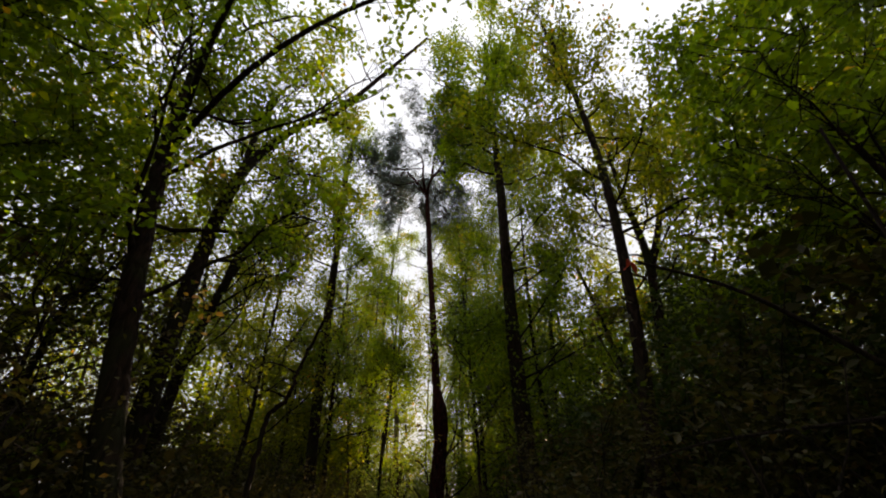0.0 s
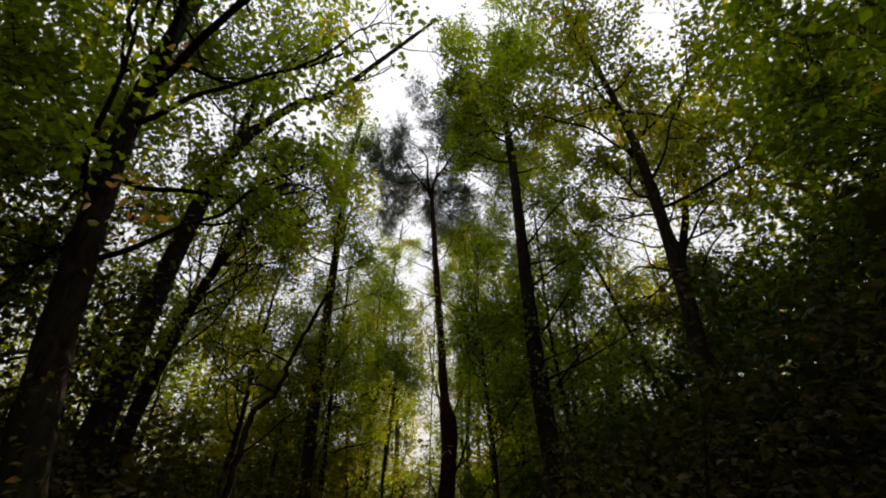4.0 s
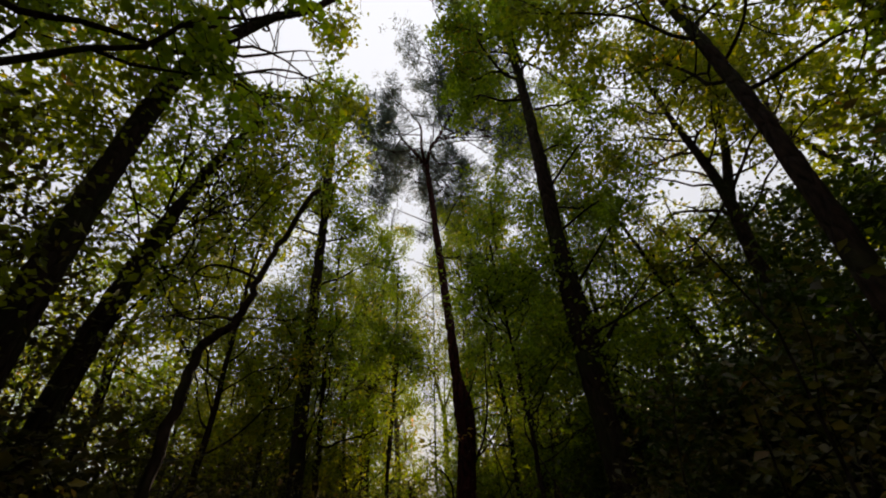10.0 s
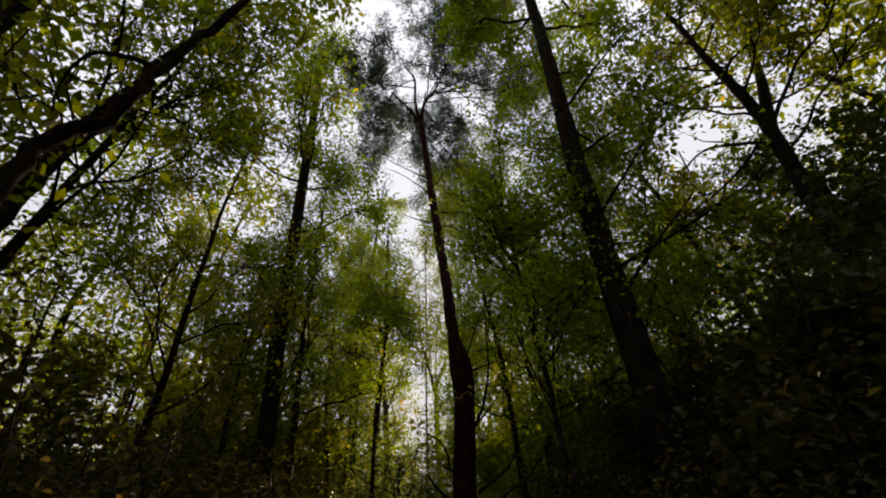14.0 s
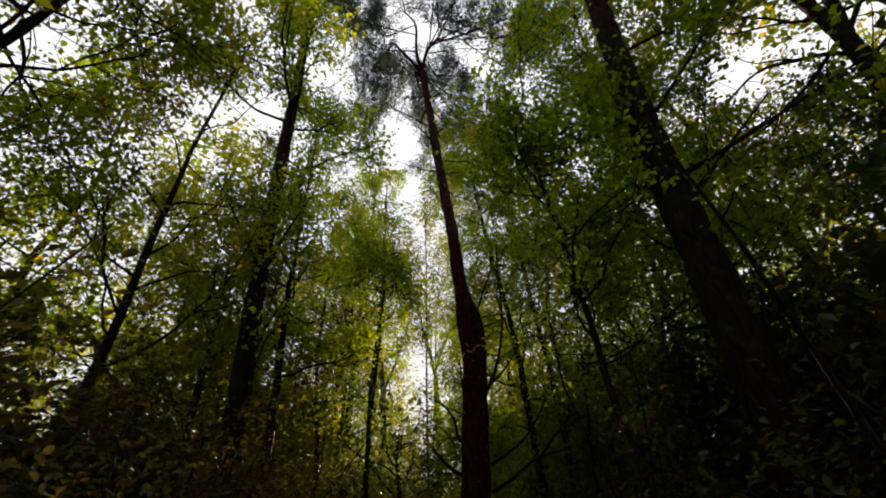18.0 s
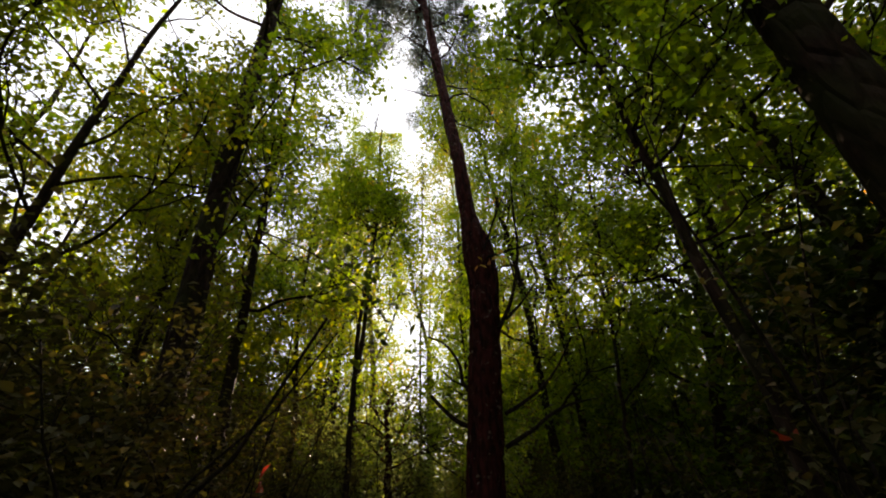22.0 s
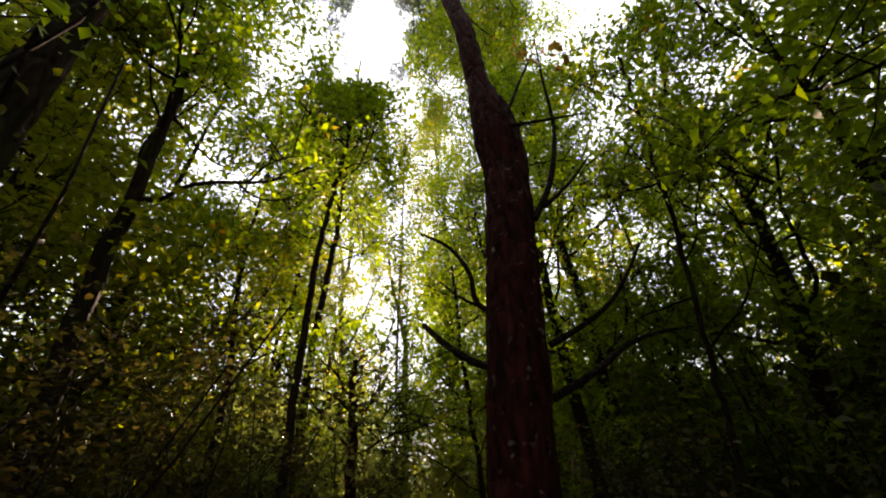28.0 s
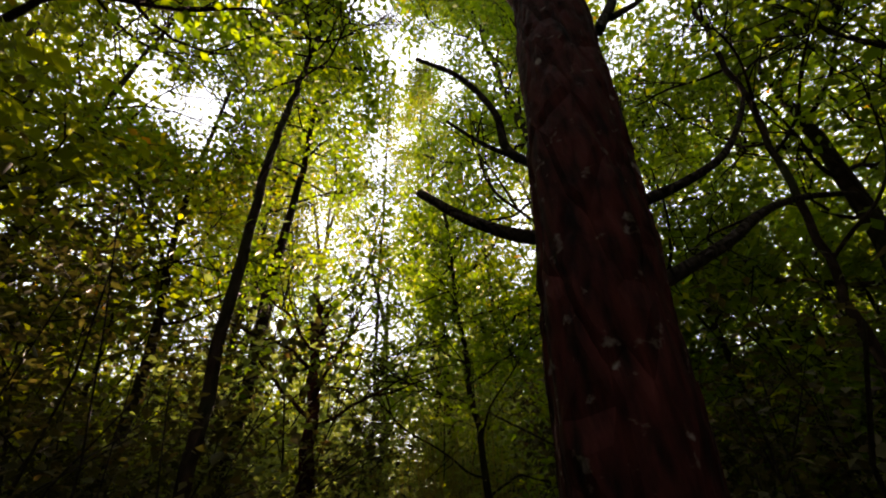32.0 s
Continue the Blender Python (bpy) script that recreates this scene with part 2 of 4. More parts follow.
def bar_mesh(name, line, radii, sides, material, rough=0.0, seed=0, relief=0.0, grain=11.0):
    """relief: depth in metres of the upright ridges and cracks of the bark."""
    v, f, cap = tube(line, radii, sides, rough, seed)
    if relief:
        mid = np.repeat(np.asarray(line), sides, 0)
        out = unit(v[:-1] - mid)
        h = np.array([abs(noise.noise((p[0] * grain + seed, p[1] * grain, p[2] * grain * 0.24))) + 0.5 * abs(noise.noise((p[0] * grain * 2.3, p[1] * grain * 2.3 + seed, p[2] * grain * 0.8))) for p in v[:-1]])
        v[:-1] += out * (relief * (np.minimum(h, 0.55) / 0.55 - 0.6))[:, None]
    tri = np.vstack([f[:, [0, 1, 2]], f[:, [0, 2, 3]], cap])
    return mesh_from(name, v, tri, material, True)


def forked_mesh(name, bars, sides, material):
    """A far limb with its side shoots, as one mesh. bars: lines with their radii."""
    V, F, n = [], [], 0
    for line, radii in bars:
        v, f, cap = tube(line, radii, sides)
        V.append(v)
        F.append(np.vstack([f[:, [0, 1, 2]], f[:, [0, 2, 3]], cap]) + n)
        n += len(v)
    return mesh_from(name, np.vstack(V), np.vstack(F), material, True)


def twig_mesh(name, a, b, c, r, material):
    """Many thin three-sided twigs, each from a over b to c."""
    n = len(a)
    t = unit(c - a)
    u = unit(np.cross(t, np.array([[0.31, 0.2, 0.93]])))
    w = np.cross(t, u)
    v = []
    for p, k in ((a, 1.0), (b, 0.7), (c, 0.25)):
        for g in (0.0, 2.094, 4.189):
            v.append(p + (u * math.cos(g) + w * math.sin(g)) * (r * k)[:, None])
    v = np.stack(v, 1).reshape(-1, 3)
    base = (np.arange(n) * 9)[:, None]
    f = []
    for s in (0, 3):
        for g in range(3):
            h = (g + 1) % 3
            f.append(np.concatenate([base + s + g, base + s + h, base + s + 3 + h], 1))
            f.append(np.concatenate([base + s + g, base + s + 3 + h, base + s + 3 + g], 1))
    return mesh_from(name, v, np.stack(f, 1).reshape(-1, 3), material, True)


def leaf_arrays(p, size, flat, width, fine, g):
    n = len(p)
    size = size * g.uniform(0.6, 1.25, n)[:, None]
    nrm = unit(g.normal(0, 1, (n, 3)) * (1 - flat) + np.array([[0, 0, flat * 1.6]]))
    ax = unit(np.cross(nrm, unit(g.normal(0, 1, (n, 3)))))
    ax[:, 2] -= 0.25
    ax = unit(ax)
    side = unit(np.cross(nrm, ax))
    up = np.cross(ax, side)
    wd = width * g.uniform(0.75, 1.15, n)[:, None]
    if fine:
        prof = [(0.0, 0.0, 0), (0.25, 0.42, 0.07), (0.62, 0.45, 0.1), (1.0, 0.0, -0.08), (0.62, -0.45, 0.1), (0.25, -0.42, 0.07)]
        tri = [(0, 1, 3), (1, 2, 3), (0, 3, 5), (5, 3, 4)]
    else:
        prof = [(0.0, 0.0, 0), (0.45, 0.5, 0.12), (1.0, 0.0, -0.04), (0.45, -0.5, 0.12)]
        tri = [(0, 1, 2), (0, 2, 3)]
    v = np.stack([p + size * (ax * a + side * (b * wd) + up * c) for a, b, c in prof], 1).reshape(-1, 3)
    base = (np.arange(n) * len(prof))[:, None]
    f = np.stack([np.concatenate([base + k for k in t], 1) for t in tri], 1).reshape(-1, 3)
    return v, f


def leaf_mesh(name, p, size, material, flat=0.5, width=0.66, near=None, g=rng):
    """Folded leaves at the points p; flat: how much their faces turn upwards; near: which of them get a fuller outline."""
    if near is None or not near.any():
        v, f = leaf_arrays(p, size, flat, width, False, g)
    else:
        v, f = leaf_arrays(p[~near], size, flat, width, False, g)
        v2, f2 = leaf_arrays(p[near], size * 0.7, flat, width, True, g)
        v, f = np.vstack([v, v2]), np.vstack([f, f2 + len(v)])
    return mesh_from(name, v, f, material)


# the open lane over and along the footpath, where no leaves grow
def lane_x(y):
    return np.interp(y, [0, 2, 6, 12, 40], [0.0, -0.45, -0.9, -1.0, -1.0])


LATTICE = np.random.default_rng(77).uniform(0, 1, (32, 32, 32))


def clumps(p, size):
    """Smooth noise from 0 to 1 that gathers leaves into clumps of about the given size."""
    q = p / size + 400.0
    i = np.floor(q).astype(int)
    f = q - i
    f = f * f * (3 - 2 * f)
    out = 0
    for a in (0, 1):
        for b in (0, 1):
            for c in (0, 1):
                w = np.abs(1 - a - f[:, 0]) * np.abs(1 - b - f[:, 1]) * np.abs(1 - c - f[:, 2])
                out = out + w * LATTICE[(i[:, 0] + a) % 32, (i[:, 1] + b) % 32, (i[:, 2] + c) % 32]
    return out


def glade(p, g, share):
    """The bright opening at the end of the path, with few leaves."""
    x, y, z = p[:, 0], p[:, 1], p[:, 2]
    a, b = np.interp(y, [16, 18, 22, 28], [-2.1, -2.8, -4.0, -5.6]), np.interp(y, [16, 18, 22, 28], [-0.75, -0.4, 0.1, 0.8])
    lo, hi = np.interp(y, [16, 18, 22, 28], [3.4, 4.0, 5.0, 6.3]), np.interp(y, [16, 18, 22, 28], [5.6, 7.6, 10.6, 15.4])
    wob = 0.6 * (clumps(p, 1.3) - 0.5) * (y - 10) / 6
    inside = (y > 16) & (y < 31) & (x > a + wob) & (x < b + wob) & (z > lo + wob) & (z < hi + wob)
    return ~(inside & (g.uniform(0, 1, len(p)) < share))


def gathered(p, g, amount):
    """Leaves that stay when the crown is broken into clumps."""
    n = 0.6 * clumps(p, 1.1) + 0.4 * clumps(p + 57.3, 0.45)
    return n + g.normal(0, 0.03, len(p)) > amount


def keep(p):
    x, y, z = p[:, 0], p[:, 1], p[:, 2]
    off = np.abs(x - lane_x(y))
    rag = 0.75 + 0.3 * np.sin(2.1 * y + 1.3 * z) + 0.25 * np.sin(1.7 * z - 3.1 * y + 2.0) + 0.15 * np.sin(5.3 * z + 4.1 * y)
    in_lane = (y < 14.0) & (off < np.interp(y, [2.5, 4.0], [1.8, 1.2])) & (z < 4.5) & (y > -3)
    right = np.interp(y, [0, 6, 9, 12, 14, 20, 32], [0.7, 1.0, 1.25, 0.5, 0.2, 0.4, 1.6])
    left = np.interp(y, [0, 4, 6, 9, 12, 13, 16, 20, 32], [0.7, 1.2, 2.8, 2.0, 1.1, 0.9, 1.4, 2.2, 2.5])
    half = np.where(x > lane_x(y), right, left)
    floor_z = np.interp(y, [-5, 2.9, 3.8, 6, 9, 12, 13, 14, 16, 20, 24], [13, 12, 7.2, 8, 9.5, 8, 9, 10.5, 13, 18, 24])
    sky_lane = (y > -1) & (off < half * rag) & (z > floor_z)
    gap = False
    for hx, hy, hz, wide, first in ((7.16, 12.74, 11.13, 0.055, 0.7), (6.19, 11.72, 15.8, 0.05, 0.7), (-4.26, 7.75, 11.69, 0.095, 0.2)):
        way = np.array([hx + 0.6, hy - 3.2, hz - 1.7])
        to = p - np.array([-0.6, 3.2, 1.7])
        along = to @ unit(way)
        aside = np.linalg.norm(to - along[:, None] * unit(way), axis=1)
        gap = gap | ((along > first * np.linalg.norm(way)) & (aside < along * wide * (0.7 + 0.4 * rag)))
    mid = np.interp(y, [13, 15, 24], [-1.3, -1.6, -2.4])
    wide = np.interp(y, [13, 15, 18, 24, 30], [0.45, 0.6, 1.2, 1.9, 2.4]) * (0.75 + 0.35 * rag)
    window = (y > 13) & (np.abs(x - mid) < wide) & (z > np.interp(y, [13, 15, 18, 20, 24], [5.8, 8.6, 13.4, 16.0, 20.6]))
    far_x, far_z = np.interp(y, [14, 18, 24], [-2.7, -4.3, -7.0]), np.interp(y, [14, 18, 24], [5.2, 9.2, 15.4])
    side_gap = (y > 14) & ((x - far_x) ** 2 + (z - far_z) ** 2 < (0.05 * y * (1.6 * clumps(p, 0.9) ** 1.5 + 0.15)) ** 2)
    return ~(in_lane | sky_lane | gap | window | side_gap)


def close_by(p):
    """Leaves that the path passes within arm's reach or so."""
    return (np.abs(p[:, 0] - lane_x(p[:, 1])) < 1.6) & (p[:, 2] < 4.5) & (p[:, 1] < 14) & (p[:, 1] > -1)


def clear_line(c):
    """Whether a limb stays off the footpath."""
    off = np.abs(c[:, 0] - lane_x(c[:, 1]))
    return not ((off < 1.15) & (c[:, 2] < 5.5) & (c[:, 1] > -2) & (c[:, 1] < 12.8)).any()


def curve_out(start, way, length, g, lift=0.3, steps=6, wild=0.25):
    """A limb that grows out of start and bends upwards."""
    pts, d = [np.array(start, dtype=float)], unit(np.array(way, dtype=float))
    for _ in range(steps):
        d = unit(d + np.array([0, 0, lift / steps]) + g.normal(0, wild / 2, 3))
        pts.append(pts[-1] + d * length / steps)
    return np.array(pts)


def foliage(lines, g, twigs_per_m, leaves_per_twig, twig_len, spread, start=0.3):
    """Twigs along the outer part of the lines and leaf places along the twigs."""
    A, B, C, L = [], [], [], []
    for ln in lines:
        seg = np.linalg.norm(np.diff(ln, axis=0), axis=1).sum()
        n = max(3, int(seg * twigs_per_m))
        t = g.uniform(start, 1.0, n) ** 0.8 * (len(ln) - 1)
        i = np.minimum(t.astype(int), len(ln) - 2)
        a = ln[i] + (ln[i + 1] - ln[i]) * (t - i)[:, None]
        d = unit(g.normal(0, 1, (n, 3)) + unit(ln[i + 1] - ln[i]) * 0.6 + np.array([0, 0, 0.15]))
        ll = twig_len * g.uniform(0.4, 1.2, n)[:, None]
        c = a + d * ll
        b = (a + c) / 2 + g.normal(0, 0.06, (n, 3)) * ll
        A.append(a), B.append(b), C.append(c)
        s = g.uniform(0.25, 1.05, (n, leaves_per_twig, 1))
        p = a[:, None] + (c - a)[:, None] * s + g.normal(0, 1, (n, leaves_per_twig, 3)) * spread
        L.append(p.reshape(-1, 3))
    return np.vstack(A), np.vstack(B), np.vstack(C), np.vstack(L)


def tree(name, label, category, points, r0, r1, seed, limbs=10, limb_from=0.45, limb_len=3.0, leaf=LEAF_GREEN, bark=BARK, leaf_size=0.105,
         twigs_per_m=7, leaves=30, twig_len=0.8, spread=0.13, lift=0.5, extra=(), sides=14, group="", clear=True, side_way=None, top=True, forks=2, flat=0.5, thin=1, relief=0.0, clump=0.435):
    """A broadleaved tree: trunk through the points, limbs, twigs and a crown of leaves."""
    g = np.random.default_rng(seed)
    base = np.array(points[0], dtype=float)
    root = tagged(new(name), label=label, category=category, group=group)
    root.location = base
    ln = smooth_line(np.array(points) - base, 24 if relief else 6)
    if not relief:
        ln[1:-1] += g.normal(0, 0.012, ln[1:-1].shape)
    s = np.linspace(0, 1, len(ln))
    rad = r0 + (r1 - r0) * s ** 0.8
    rad *= 1 + 0.5 * np.exp(-ln[:, 2] / 0.25)
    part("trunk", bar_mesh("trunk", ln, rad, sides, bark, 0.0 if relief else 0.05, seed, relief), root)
    lines = []
    for k in range(limbs):
        f = limb_from + (0.98 - limb_from) * (k + g.uniform(0, 0.8)) / limbs
        i = f * (len(ln) - 1)
        j = min(int(i), len(ln) - 2)
        a = ln[j] + (ln[j + 1] - ln[j]) * (i - j)
        th = k * 2.4 + g.uniform(-0.5, 0.5)
        way = np.array([math.cos(th), math.sin(th), g.uniform(0.15, 0.8)])
        if side_way is not None:
            way = way + np.array(side_way)
        length = limb_len * g.uniform(0.65, 1.15) * (1.15 - 0.55 * (f - limb_from) / (1.0 - limb_from))
        c = curve_out(a, way, length, g, lift, 8, 0.42)
        if clear and not clear_line(c + base):
            continue
        rr = max(0.014, min(np.interp(f, s, rad) * 0.4, 0.009 * length + 0.008))
        if clear:
            part("limb", bar_mesh("limb", smooth_line(c, 2), np.linspace(rr, rr * 0.25, len(c) * 2 - 1), 6, bark, 0.04, seed + k), root)
        lines.append(c)
        bars = [(c, np.linspace(rr, rr * 0.25, len(c)))]
        for q in range(forks):
            i2 = g.integers(2, len(c) - 2)
            c2 = curve_out(c[i2], unit(c[i2 + 1] - c[i2]) + g.normal(0, 0.6, 3), length * g.uniform(0.35, 0.6), g, lift, 5, 0.45)
            if clear and not clear_line(c2 + base):
                continue
            if clear:
                part("limb", bar_mesh("limb", c2, np.linspace(rr * 0.55, rr * 0.15, len(c2)), 5, bark, 0.0, seed), root)
            bars.append((c2, np.linspace(rr * 0.55, rr * 0.15, len(c2))))
            lines.append(c2)
        if not clear:
            part("limb", forked_mesh("limb", bars, 4, bark), root)
    for pts, ra, rb in extra:
        c = smooth_line(np.array(pts) - base, 3)
        part("limb", bar_mesh("limb", c, np.linspace(ra, rb, len(c)), 8, bark, 0.06, seed), root)
        lines.append(c)
    if top:
        lines.append(ln[int(len(ln) * 0.75):])
    A, B, C, L = foliage(lines, g, twigs_per_m, leaves, twig_len, spread, 0.42)
    if clear:
        L = L[keep(L + base)]
        L = L[glade(L + base, g, 0.45 if base[1] < 26.5 else 0.35)]
        ok = keep(C + base)
        A, B, C = A[ok], B[ok], C[ok]
    L = L[gathered(L + base, g, clump)]
    L = L[L[:, 2] + base[2] > 0.15]
    A, B, C = A[::thin], B[::thin], C[::thin]
    part("branchwork", twig_mesh("branchwork", A, B, C, np.full(len(A), 0.007), TWIG), root, kind="stuff")
    part("crown", leaf_mesh("crown", L, leaf_size, leaf, flat, near=close_by(L + base) if clear else None, g=g), root, kind="stuff")
    return root


def shrub(name, label, base, height, width, seed, leaf=LEAF_SHADE, stems=7, leaf_size=0.09, twigs_per_m=7, leaves=16, group="", clear=True, category="shrub", twig_len=0.55, spread=0.1, thin=3, clump=0.3, stem=0.016):
    """A bush: several stems from one root, with twigs and leaves."""
    g = np.random.default_rng(seed)
    root = tagged(new(name), label=label, category=category, group=group)
    root.location = base
    b = np.array(base, dtype=float)
    lines = []
    for k in range(stems):
        th = k * 2.4 + g.uniform(-0.4, 0.4)
        out = g.uniform(0.15, 0.9) * width / height
        c = curve_out(g.normal(0, 0.08, 3) * [1, 1, 0], [math.cos(th) * out, math.sin(th) * out, 1.0], height * g.uniform(0.7, 1.1), g, -0.25, 6, 0.3)
        part("stem", bar_mesh("stem", c, np.linspace(stem, stem * 0.25, len(c)), 5, TWIG), root)
        lines.append(c)
    A, B, C, L = foliage(lines, g, twigs_per_m, leaves, twig_len, spread, 0.1)
    if clear:
        L = L[keep(L + b)]
        ok = keep(C + b)
        A, B, C = A[ok], B[ok], C[ok]
    L = L[gathered(L + b, g, clump)]
    L = L[L[:, 2] > 0.05]
    A, B, C = A[::thin], B[::thin], C[::thin]
    part("branchwork", twig_mesh("branchwork", A, B, C, np.full(len(A), 0.005), TWIG), root, kind="stuff")
    part("foliage", leaf_mesh("foliage", L, leaf_size, leaf, 0.6, near=close_by(L + b) if clear else None, g=g), root, kind="stuff")
    return root


# ---- ground ----
gx = np.concatenate([-np.geomspace(400, 3, 14), np.linspace(-2.5, 2.5, 11), np.geomspace(3, 400, 14)])
XX, YY = np.meshgrid(gx, gx + 8, indexing="ij")
ZZ = np.array([[noise.noise((x * 0.35, y * 0.35, 0.0)) * 0.08 - 0.02 for y in gx + 8] for x in gx])
ii, jj = np.meshgrid(np.arange(len(gx) - 1), np.arange(len(gx) - 1), indexing="ij")
q0 = ii * len(gx) + jj
ground = new("ground", mesh_from("ground", np.stack([XX, YY, ZZ], -1).reshape(-1, 3), np.stack([q0, q0 + len(gx), q0 + len(gx) + 1, q0 + 1], -1).reshape(-1, 4), ground_material(), True))
tagged(ground, "brown forest floor of leaf litter and soil", "ground", kind="structure")

# ---- the trees along the path ----
def needle_mesh(name, centres, ways, g):
    """Tufts of long thin needles round the twig ends."""
    n, k = len(centres), 16
    d = unit(g.normal(0, 1, (n, k, 3)) + ways[:, None] * 0.15)
    at = centres[:, None] + g.normal(0, 0.07, (n, k, 3))
    ln = g.uniform(0.07, 0.15, (n, k, 1))
    sd = unit(np.cross(d, g.normal(0, 1, (n, k, 3)))) * 0.013
    v = np.stack([at - sd, at + sd, at + d * ln], 2).reshape(-1, 3)
    return mesh_from(name, v, np.arange(len(v)).reshape(-1, 3), NEEDLES)


def pine():
    g = np.random.default_rng(3)
    pts = [(-0.3, 13.2, 0), (-0.24, 13.0, 1.95), (-0.19, 12.95, 2.43), (-0.16, 12.9, 2.94), (-0.11, 12.85, 3.62), (-0.06, 12.83, 4.23), (-0.1, 12.82, 4.83), (-0.2, 12.8, 5.6), (-0.26, 12.82, 6.7), (-0.34, 13.05, 8), (-0.47, 13.3, 10), (-0.6, 13.65, 12.4), (-0.73, 14.0, 14.6)]
    base = np.array(pts[0], dtype=float)
    root = tagged(new("pine_tree"), "tall pine with red-brown bark, dead stubs and grey-green crown", "tree")
    root.location = base
    ln = smooth_line(np.array(pts) - base, 30)
    z = ln[:, 2]
    rad = np.interp(z, [0, 0.5, 2, 3, 4.2, 4.65, 4.95, 5.4, 6.6, 10, 14.6], [0.33, 0.26, 0.208, 0.2, 0.193, 0.224, 0.21, 0.128, 0.113, 0.105, 0.085])
    part("trunk", bar_mesh("trunk", ln, rad, 64, BARK_PINE, 0.0, 3, 0.024, 9.0), root)
    dead = [
        ([(-0.28, 13.02, 2.5), (-0.45, 13.08, 2.56), (-0.62, 13.18, 2.72), (-0.79, 13.28, 2.94)], 0.032, 0.022),
        ([(-0.22, 13.0, 2.86), (-0.4, 13.05, 3.02), (-0.44, 13.02, 3.26), (-0.6, 13.0, 3.5), (-0.82, 13.0, 3.62)], 0.026, 0.01),
        ([(-0.4, 13.05, 3.0), (-0.52, 13.05, 3.06), (-0.68, 13.05, 3.2)], 0.014, 0.006),
        ([(0.05, 12.9, 2.62), (0.31, 12.9, 2.76), (0.59, 12.9, 2.96), (0.84, 12.9, 3.26), (1.02, 12.9, 3.54)], 0.026, 0.01),
        ([(0.02, 12.95, 2.27), (0.33, 12.9, 2.43), (0.62, 12.9, 2.62), (0.89, 12.9, 2.72), (1.19, 12.9, 2.77)], 0.03, 0.01),
        ([(0.06, 12.72, 3.6), (0.28, 12.7, 4.05), (0.45, 12.7, 4.75), (0.49, 12.7, 5.54), (0.55, 12.7, 6.42)], 0.03, 0.008),
        ([(0.16, 12.7, 3.72), (0.43, 12.7, 4.0), (0.73, 12.7, 4.4)], 0.02, 0.006),
        ([(-0.03, 12.6, 4.59), (0.38, 12.6, 4.73), (0.72, 12.6, 4.86)], 0.018, 0.007),
        ([(-0.05, 12.6, 4.72), (0.2, 12.6, 5.38), (0.41, 12.6, 5.88)], 0.018, 0.007),
    ]
    for q, (p, a, b) in enumerate(dead):
        c = smooth_line(np.array(p) - base, 4)
        part("dead_branch", bar_mesh("dead_branch", c, np.linspace(a, b, len(c)), 8, TWIG, 0.08, q), root, "bare dark dead branch")
    tip = ln[-1]
    lines = []
    stems = []
    for k in range(5):
        th = 0.4 + k * 1.257 + g.uniform(-0.25, 0.25)
        out = 0.9 if k else 0.2
        c = smooth_line(np.array([tip - [0, 0, 0.15], tip + [0.4 * out * math.cos(th), 0.4 * out * math.sin(th), 0.6], tip + [out * math.cos(th + 0.3), out * math.sin(th + 0.3), 1.2], tip + [1.2 * out * math.cos(th), 1.2 * out * math.sin(th), 1.9]]), 5)
        part("limb", bar_mesh("limb", c, np.linspace(0.065, 0.025, len(c)), 8, BARK_PINE, 0.06, k), root)
        stems.append(c)
    for k in range(38):
        th, r = k * 2.4 + g.uniform(-0.3, 0.3), 4.9 * math.sqrt((k + 0.5) / 38)
        end = tip + np.array([1.0 + r * math.cos(th), r * math.sin(th), 1.6 - 0.075 * r * r + g.normal(0, 0.3)])
        st = min(stems, key=lambda q: np.linalg.norm((q[-1] - end)[:2]))
        a = st[g.integers(5, len(st))]
        mid = (a + end) / 2 + g.normal(0, 0.22, 3) - [0, 0, 0.15]
        c = smooth_line(np.array([a, mid, end]), 6)
        part("limb", bar_mesh("limb", c, np.linspace(0.024, 0.008, len(c)), 6, BARK_PINE, 0.05, k), root)
        for q in range(6):
            i = int(len(c) * (0.5 + 0.09 * q))
            c2 = curve_out(c[min(i, len(c) - 1)], g.normal(0, 1, 3) * [1, 1, 0.25] + [0, 0, 0.35], g.uniform(0.6, 1.2), g, 0.3, 5, 0.6)
            part("limb", bar_mesh("limb", c2, np.linspace(0.014, 0.006, len(c2)), 5, BARK_PINE), root)
            lines.append(c2)
    for k in range(12):
        th = k * 2.4
        c = curve_out(ln[-30 - 5 * k], [math.cos(th), math.sin(th), g.uniform(-0.1, 0.5)], g.uniform(1.0, 2.2), g, 0.2, 6, 0.5)
        part("dead_branch", bar_mesh("dead_branch", c, np.linspace(0.022, 0.005, len(c)), 5, TWIG), root, "bare dark dead branch")
    A, B, C, L = foliage(lines, g, 9.0, 5, 0.55, 0.15, 0.15)
    part("branchwork", twig_mesh("branchwork", A, B, C, np.full(len(A), 0.009), TWIG), root, kind="stuff")
    W = np.repeat(unit(C - A), 5, 0)
    ok = gathered(L + base, g, 0.35)
    part("crown", needle_mesh("crown", L[ok], W[ok], g), root, kind="stuff")


